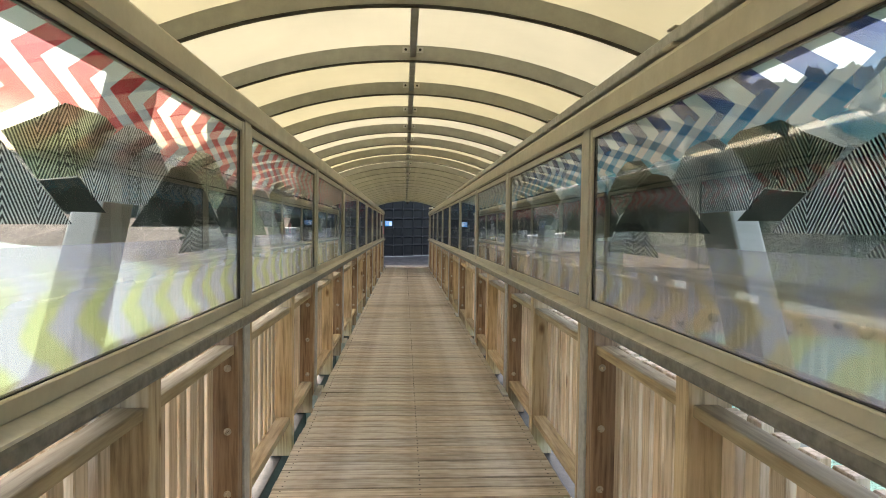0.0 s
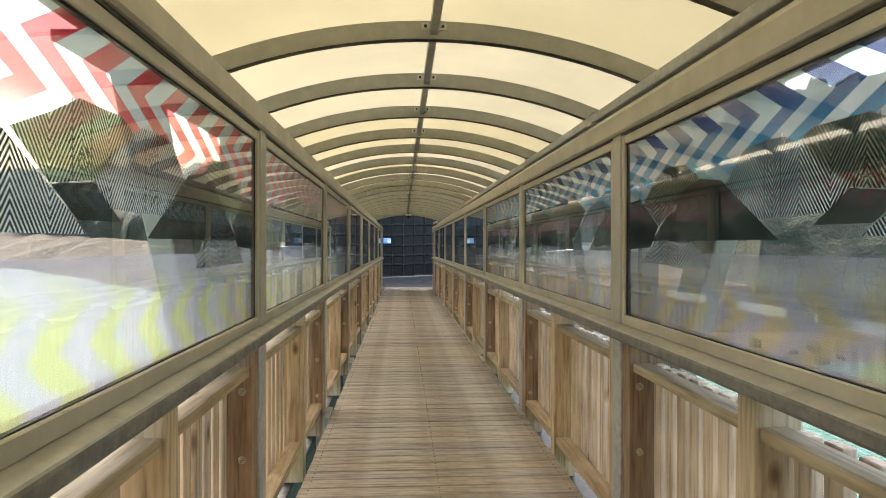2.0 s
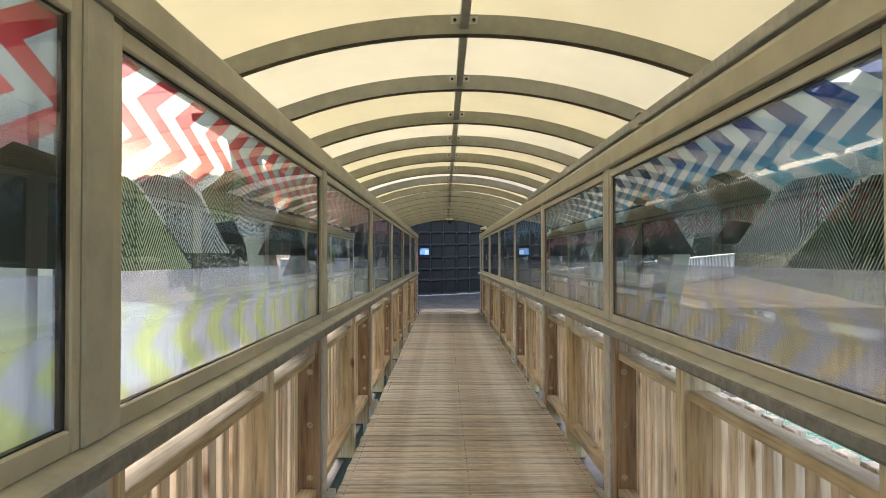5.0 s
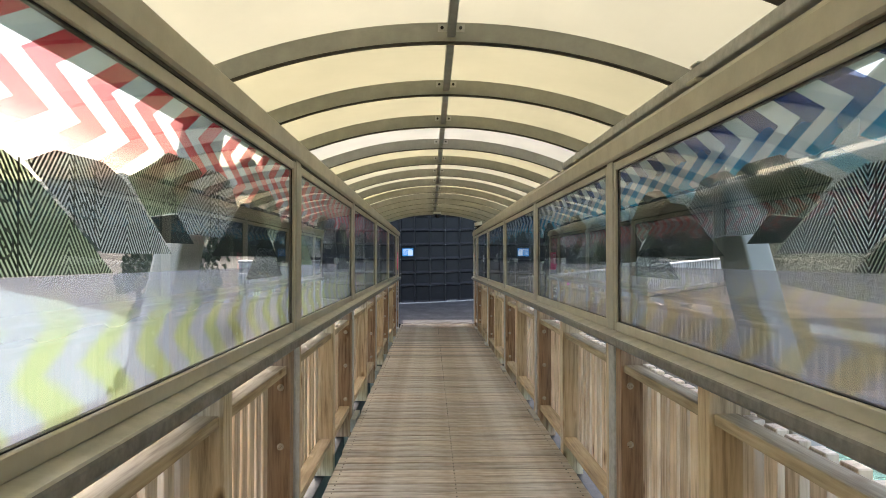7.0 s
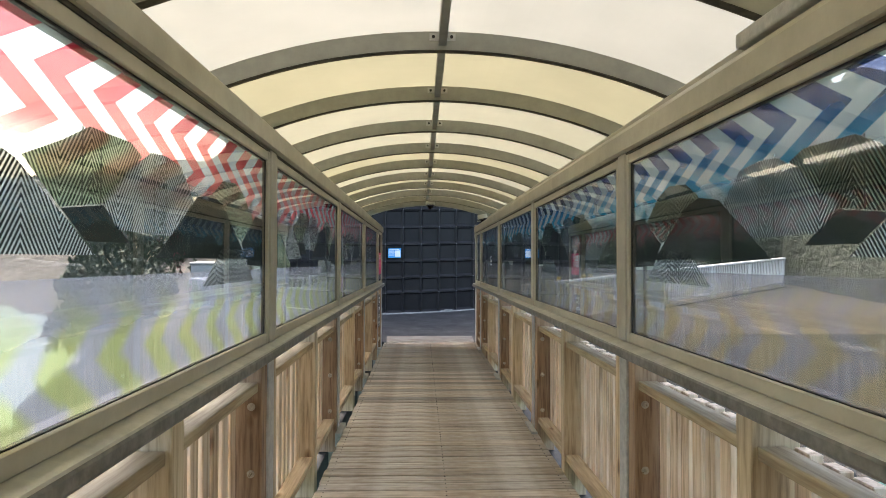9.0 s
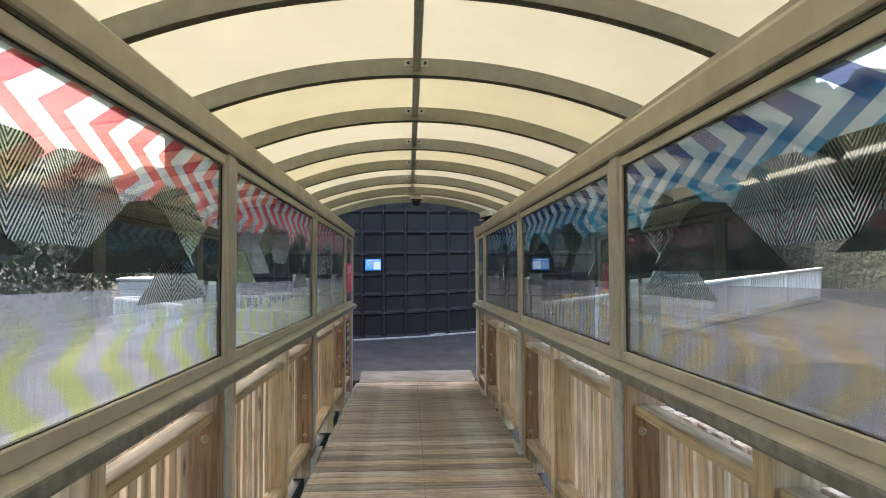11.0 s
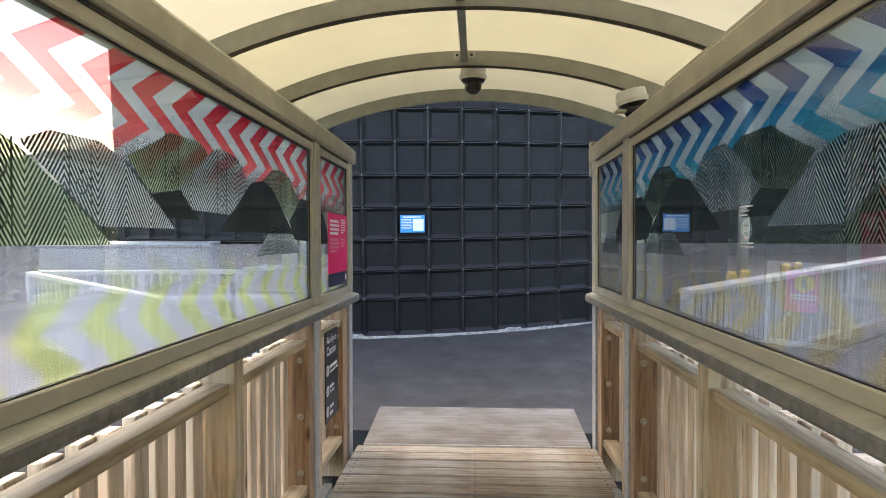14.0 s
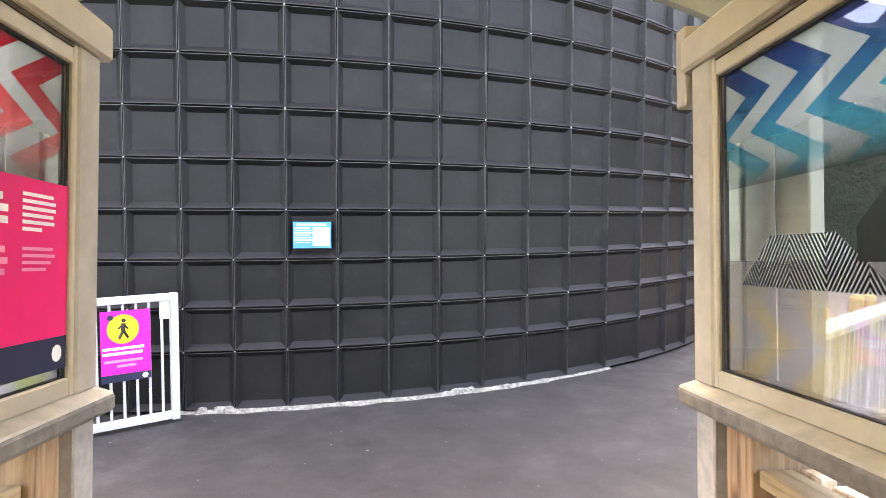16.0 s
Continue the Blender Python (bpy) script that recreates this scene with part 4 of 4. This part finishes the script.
# ---------------- fences ----------------
def fence(label, a, b, h, n, post_at=(0.0, 1.0), rail=(0.045, 0.05), bar=0.016, sq=0.045):
    a, b = Vector((*a, 0)), Vector((*b, 0))
    L = (b - a).length
    m = Matrix.Translation(a) @ Matrix.Rotation(math.atan2(b.y - a.y, b.x - a.x), 4, "Z")
    th = thing("fence", m, label, "fence", "white wharf fences")
    part("top_rail", made(box, 0, L, -rail[0], rail[0], h - rail[1], h, 0.005), M_WHITE, th)
    part("bottom_rail", made(box, 0, L, -0.02, 0.02, 0.10, 0.15, 0.004), M_WHITE, th)
    pm = to_mesh(made(box, -sq, sq, -sq, sq, -0.3, h - rail[1], 0.005), "post", M_WHITE)
    for f in post_at:
        part("post", pm, None, th, m=Matrix.Translation((L * f, 0, 0)))
    bm_ = to_mesh(made(box, -bar, bar, -bar, bar, 0.15, h - rail[1]), "bar", M_WHITE)
    for i in range(1, n):
        part("bar", bm_, None, th, m=Matrix.Translation((L * i / n, 0, 0)))
    return th


fence("white painted picket fence along the wharf edge", (-1.72, 26.36), (-2.90, 26.30), 1.0, 10)
fence("white painted picket fence along the wharf edge", (-2.95, 26.30), (-5.55, 28.10), 1.0, 24, (0.05, 0.5, 1.0))
fence("white painted picket fence along the wharf edge", (-5.50, 28.17), (-2.86, 28.30), 1.0, 22, (0.5, 1.0))
fence("white painted fence with a broad top rail above the shore", (2.10, 26.80), (4.80, 28.90), 1.0, 34, (0.0, 0.5, 1.0), (0.09, 0.05), 0.014)
fence("white painted fence with a broad top rail above the shore", (4.83, 28.92), (8.6, 31.80), 1.0, 44, (0.02, 0.5, 1.0), (0.09, 0.05), 0.014)
fence("white painted fence with a broad top rail above the shore", (8.63, 31.82), (12.6, 34.8), 1.0, 44, (0.02, 0.5, 1.0), (0.09, 0.05), 0.014)

# gate with a pink notice
ga, gb_ = Vector((-1.875, 28.63, 0)), Vector((-2.78, 27.99, 0))
gm = Matrix.Translation(ga) @ Matrix.Rotation(math.atan2(gb_.y - ga.y, gb_.x - ga.x), 4, "Z")
gate = thing("metal_gate", gm, "white painted steel bar gate against the black wall", "gate")
GL = (gb_ - ga).length
part("stile", made(box, 0, 0.06, -0.03, 0.03, 0.02, 1.07, 0.004), M_WHITE, gate)
part("stile", made(box, GL - 0.06, GL, -0.03, 0.03, 0.0, 1.07, 0.004), M_WHITE, gate)
part("top_rail", made(box, 0.061, GL - 0.061, -0.028, 0.028, 1.01, 1.068, 0.004), M_WHITE, gate)
part("bottom_rail", made(box, 0.061, GL - 0.061, -0.028, 0.028, 0.03, 0.09, 0.004), M_WHITE, gate)
part("latch_plate", made(box, 0.061, 0.14, -0.012, 0.012, 0.86, 1.008, 0.003), M_WHITE, gate)
gbar = to_mesh(made(rod, (0, 0, 0.085), (0, 0, 1.015), 0.011, seg=10), "bar", M_WHITE)
for i in range(1, 11):
    part("bar", gbar, None, gate, m=Matrix.Translation((0.03 + (GL - 0.06) * i / 11, 0, 0)))
gs = thing("gate_sign", gm @ pose(0.215, 0.014, 0.40, 0, 0, 0), "bright pink notice with a yellow disc hung on the gate", "sign")
part("board", made(box, 0, 0.36, 0, 0.006, 0.06, 0.56, 0.002), M_PINK2, gs)
part("footer", made(box, 0, 0.36, 0, 0.006, 0.0, 0.0595, 0.002), M_NAVY, gs, "navy footer band")
disc = part("disc", made(rod, (0.20, 0.006, 0.415), (0.20, 0.008, 0.415), 0.115, seg=32), M_YEL, gs, "yellow disc")
bm = bmesh.new()
rod(bm, (0.195, 0.008, 0.482), (0.195, 0.0095, 0.482), 0.016, seg=12)
for (x0, z0), (x1, z1), r in (((0.197, 0.462), (0.20, 0.405), 0.016), ((0.20, 0.405), (0.23, 0.340), 0.010), ((0.20, 0.405), (0.165, 0.345), 0.010), ((0.198, 0.455), (0.235, 0.42), 0.007), ((0.197, 0.455), (0.165, 0.415), 0.007)):
    rod(bm, (x0, 0.0090, z0), (x1, 0.0090, z1), r, seg=4)
part("walking_symbol", bm, M_INK, disc, "black walking symbol")
part("badge", made(rod, (0.29, 0.006, 0.51), (0.29, 0.0085, 0.51), 0.022, seg=16), M_NAVY, gs)
part("emblem", made(rod, (0.045, 0.006, 0.03), (0.045, 0.0075, 0.03), 0.022, seg=16), M_PALE, gs)
bm = bmesh.new()
for z, x0, x1 in ((0.275, 0.05, 0.35), (0.235, 0.06, 0.35)):
    box(bm, x0, x1, 0.006, 0.0072, z - 0.022, z)
part("text", bm, M_PALE, gs, "pale text lines")
bm = bmesh.new()
for z, x0, x1 in ((0.175, 0.06, 0.34), (0.135, 0.11, 0.25)):
    box(bm, x0, x1, 0.006, 0.0072, z - 0.02, z)
part("text", bm, M_ROSE, gs, "rose text lines")

# light pole, yellow bollards
pole = thing("light_pole", Matrix.Translation((4.2, 30.6, 0)), "pale steel light pole on the wharf", "pole")
part("shaft", made(rod, (0, 0, 0), (0, 0, 5.5), 0.09, 0.06, 16), M_CREAM, pole, smooth=True)
part("base_plate", made(box, -0.16, 0.16, -0.16, 0.16, 0.0, 0.03, 0.004), M_GALV, pole)
part("head", made(box, -0.14, 0.5, -0.12, 0.12, 5.5, 5.6, 0.02, 2), M_GALV, pole)
for x, y in ((2.89, 27.72), (3.10, 27.86), (3.85, 28.48), (4.05, 28.60)):
    bo = thing("bollard", Matrix.Translation((x, y, 0)), "yellow painted steel bollard on the asphalt", "bollard", "yellow bollards")
    bm = bmesh.new()
    rod(bm, (0, 0, 0), (0, 0, 1.03), 0.055, seg=18)
    rod(bm, (0, 0, 1.03), (0, 0, 1.055), 0.055, 0.03, 18)
    part("tube", bm, M_YELP, bo)
    part("flange", made(rod, (0, 0, 0), (0, 0, 0.02), 0.09, seg=18), M_YELP, bo)

# utility cabinet behind the fence, and a bent pipe on the bank
cab = thing("utility_cabinet", Matrix.Translation((-4.55, 28.62, 0)), "long pale grey utility cabinet behind the white fence", "cabinet")
part("plinth", made(box, -1.10, 1.10, -0.13, 0.13, 0.0, 0.08, 0.006), M_DARKSTEEL, cab)
part("body", made(box, -1.15, 1.15, -0.16, 0.16, 0.081, 1.27, 0.05, 3), M_CABINET, cab)
part("lid", made(box, -1.17, 1.17, -0.18, 0.18, 1.271, 1.325, 0.018, 2), M_CABINET, cab)
for x in (-0.77, 0.0, 0.77):
    part("door", made(box, x - 0.36, x + 0.36, -0.170, -0.1605, 0.14, 1.20, 0.003), M_CABINET, cab)
pipe = thing("bent_pipe", Matrix.Translation((-4.75, 27.05, 0)), "dark bent pipe with two hooked arms on the shore bank", "pipe")
for name, rise, reach in (("riser", 0.12, 0.30), ("branch", -0.12, 0.24)):
    bm = bmesh.new()
    pts = [(0, 0, -2.2), (0, 0, rise - reach)] + [(reach * (1 - math.cos(a)), 0, rise - reach + reach * math.sin(a)) for a in (0.4, 0.8, 1.2, 1.57)]
    for p, q in zip(pts, pts[1:]):
        rod(bm, p, q, 0.035, seg=10)
    part(name, bm, M_DARKSTEEL, pipe)

# ---------------- shore rocks, bushes and far woods ----------------
random.seed(5)
bm = bmesh.new()
for _ in range(560):
    x = random.choice((random.uniform(3, 26), random.uniform(3, 14), random.uniform(-9, -1.5), random.uniform(-2, 4)))
    y = coast(x) - random.uniform(0.3, 5.5)
    z = land(x, y)
    r = random.uniform(0.08, 0.34)
    q = bmesh.ops.create_icosphere(bm, subdivisions=2, radius=r, matrix=Matrix.Translation((x, y, z)) @ Euler((random.random() * 6, random.random() * 6, random.random() * 6)).to_matrix().to_4x4() @ Matrix.Diagonal((1, random.uniform(0.6, 1), random.uniform(0.45, 0.8), 1)))
    for vv in q["verts"]:
        vv.co += Vector([random.uniform(-0.09, 0.09) * r for _ in range(3)])
tagged(part("shore_rocks", bm, M_ROCK), "grey-brown boulders scattered on the shore bank", "rocks", kind="stuff")


def leaf_clumps(bm, cx, cy, cz, rx, rz, n, size):
    for _ in range(n):
        a, u = random.random() * 6.283, random.random()
        rr = math.sqrt(random.random())
        px, py, pz = cx + math.cos(a) * rr * rx, cy + math.sin(a) * rr * rx, cz + (u ** 0.6) * rz * math.sqrt(max(0.05, 1 - rr * rr * 0.8))
        s = size * random.uniform(0.6, 1.3)
        m = Matrix.Translation((px, py, pz)) @ Euler((random.random() * 6, random.random() * 6, random.random() * 6)).to_matrix().to_4x4()
        v = [bm.verts.new(m @ Vector(c)) for c in ((-s, 0, 0), (0, -s * 0.45, s * 0.12), (s, 0, 0), (0, s * 0.45, s * 0.12))]
        bm.faces.new(v)


for bx, by, br, bh in ((-5.3, 21.6, 0.7, 0.5), (-4.4, 22.6, 0.6, 0.5), (-6.0, 22.9, 0.8, 0.8), (-5.0, 24.0, 0.8, 0.8), (-6.5, 24.6, 0.8, 1.0), (-6.9, 26.2, 0.8, 1.0), (-7.2, 27.8, 0.8, 0.6), (-7.6, 29.4, 0.9, 0.6), (-8.4, 31.6, 1.1, 0.8), (-10.2, 34.0, 1.7, 1.5), (-10.9, 36.5, 1.9, 2.0), (-11.6, 39.0, 2.2, 2.4), (-7.2, 27.2, 0.8, 0.7)):
    b_ = thing("bush", Matrix.Translation((bx, by, land(bx, by))), "dark green leafy shrub on the shore bank", "bush", "bank shrubs")
    bm = bmesh.new()
    leaf_clumps(bm, 0, 0, 0.1, br, bh, 700, 0.13 + 0.02 * br)
    part("leaves", bm, M_LEAF, b_)
    bm = bmesh.new()
    for i in range(6):
        a = i * 1.05
        rod(bm, (0, 0, -0.05), (math.cos(a) * br * 0.5, math.sin(a) * br * 0.5, bh * 0.6), 0.03, 0.012, 6)
    part("stems", bm, M_POST, b_)


def woods(name, x0, x1, y0, y1, step, label, height):
    xs, ys = np.arange(x0, x1, step), np.arange(y0, y1, step)
    verts, keep = [], []
    for y in ys:
        for x in xs:
            f = y - coast(x) - 2.0
            if -12 < x < 13.2 and y < 40:
                f = -1.0
            c = max(0.0, min(1.0, f / 5.0))
            ds, ps = noise.voronoi((x * 0.20, y * 0.20, 0.0))
            crown = max(0.0, 1.0 - ds[0] * 1.25)
            rise = 0.62 + 0.38 * min(1.0, max(0.0, f) / 60.0)
            h = height(x, y) * rise * (0.66 + 0.34 * crown + 0.10 * noise.noise((x * 0.9, y * 0.9, 2.0)) + 0.07 * noise.noise((x * 2.3, y * 2.3, 7.0)))
            verts.append((x + 0.5 * noise.noise((x, y, 9.0)), y + 0.5 * noise.noise((x, y, 4.0)), -0.2 + h * c ** 0.5 if c > 0 else -3.0))
            keep.append(c > 0)
    w = len(xs)
    faces = [(j * w + i, j * w + i + 1, (j + 1) * w + i + 1, (j + 1) * w + i) for j in range(len(ys) - 1) for i in range(w - 1)
             if keep[j * w + i] or keep[j * w + i + 1] or keep[(j + 1) * w + i] or keep[(j + 1) * w + i + 1]]
    me = bpy.data.meshes.new(name)
    me.from_pydata(verts, [], faces)
    me.materials.append(M_WOODS)
    tagged(new(name, me), label, "woods", kind="stuff")


woods("far_woods", -150, -12, 34, 150, 0.9, "dark green bush-clad hill across the bay", lambda x, y: 8.5 + 3 * noise.noise((x * 0.03, y * 0.03, 0)))
woods("far_woods", 4.0, 150, 14, 140, 0.9, "dark green bush-clad hill across the bay", lambda x, y: 13.5 + 0.18 * max(0.0, x - 16) + 4 * noise.noise((x * 0.03, y * 0.03, 5)))

# ---------------- deck boards, last ----------------
random.seed(11)
board_meshes = []
for i in range(6):
    board_meshes.append(to_mesh(made(box, -0.845 + random.uniform(-0.006, 0.006), 0.905 + random.uniform(-0.006, 0.006), 0.0, 0.1315, -0.032, 0.0, 0.005), "plank", M_DECK))
grey_meshes = []
for me in board_meshes:
    grey = me.copy()
    grey.materials[0] = M_DECK_G
    grey_meshes.append(grey)
y, i = Y_BACK, 0
while y < 24.92:
    pick = random.randrange(6)
    part("plank", (grey_meshes if y > 20.8 + random.uniform(-2.0, 2.0) else board_meshes)[pick], None, deck, m=Matrix.Translation((0, y, random.uniform(-0.002, 0.0015))))
    y += 0.1455
bm = bmesh.new()
yy = Y_BACK
while yy < 25.0:
    for x in (-0.79, 0.03, 0.85):
        for d in (0.035, 0.105):
            rod(bm, (x, yy + d, -0.002), (x, yy + d, 0.0022), 0.0045, seg=5)
    yy += 0.1455
tagged(part("screws", bm, M_GASKET, deck), kind="stuff")
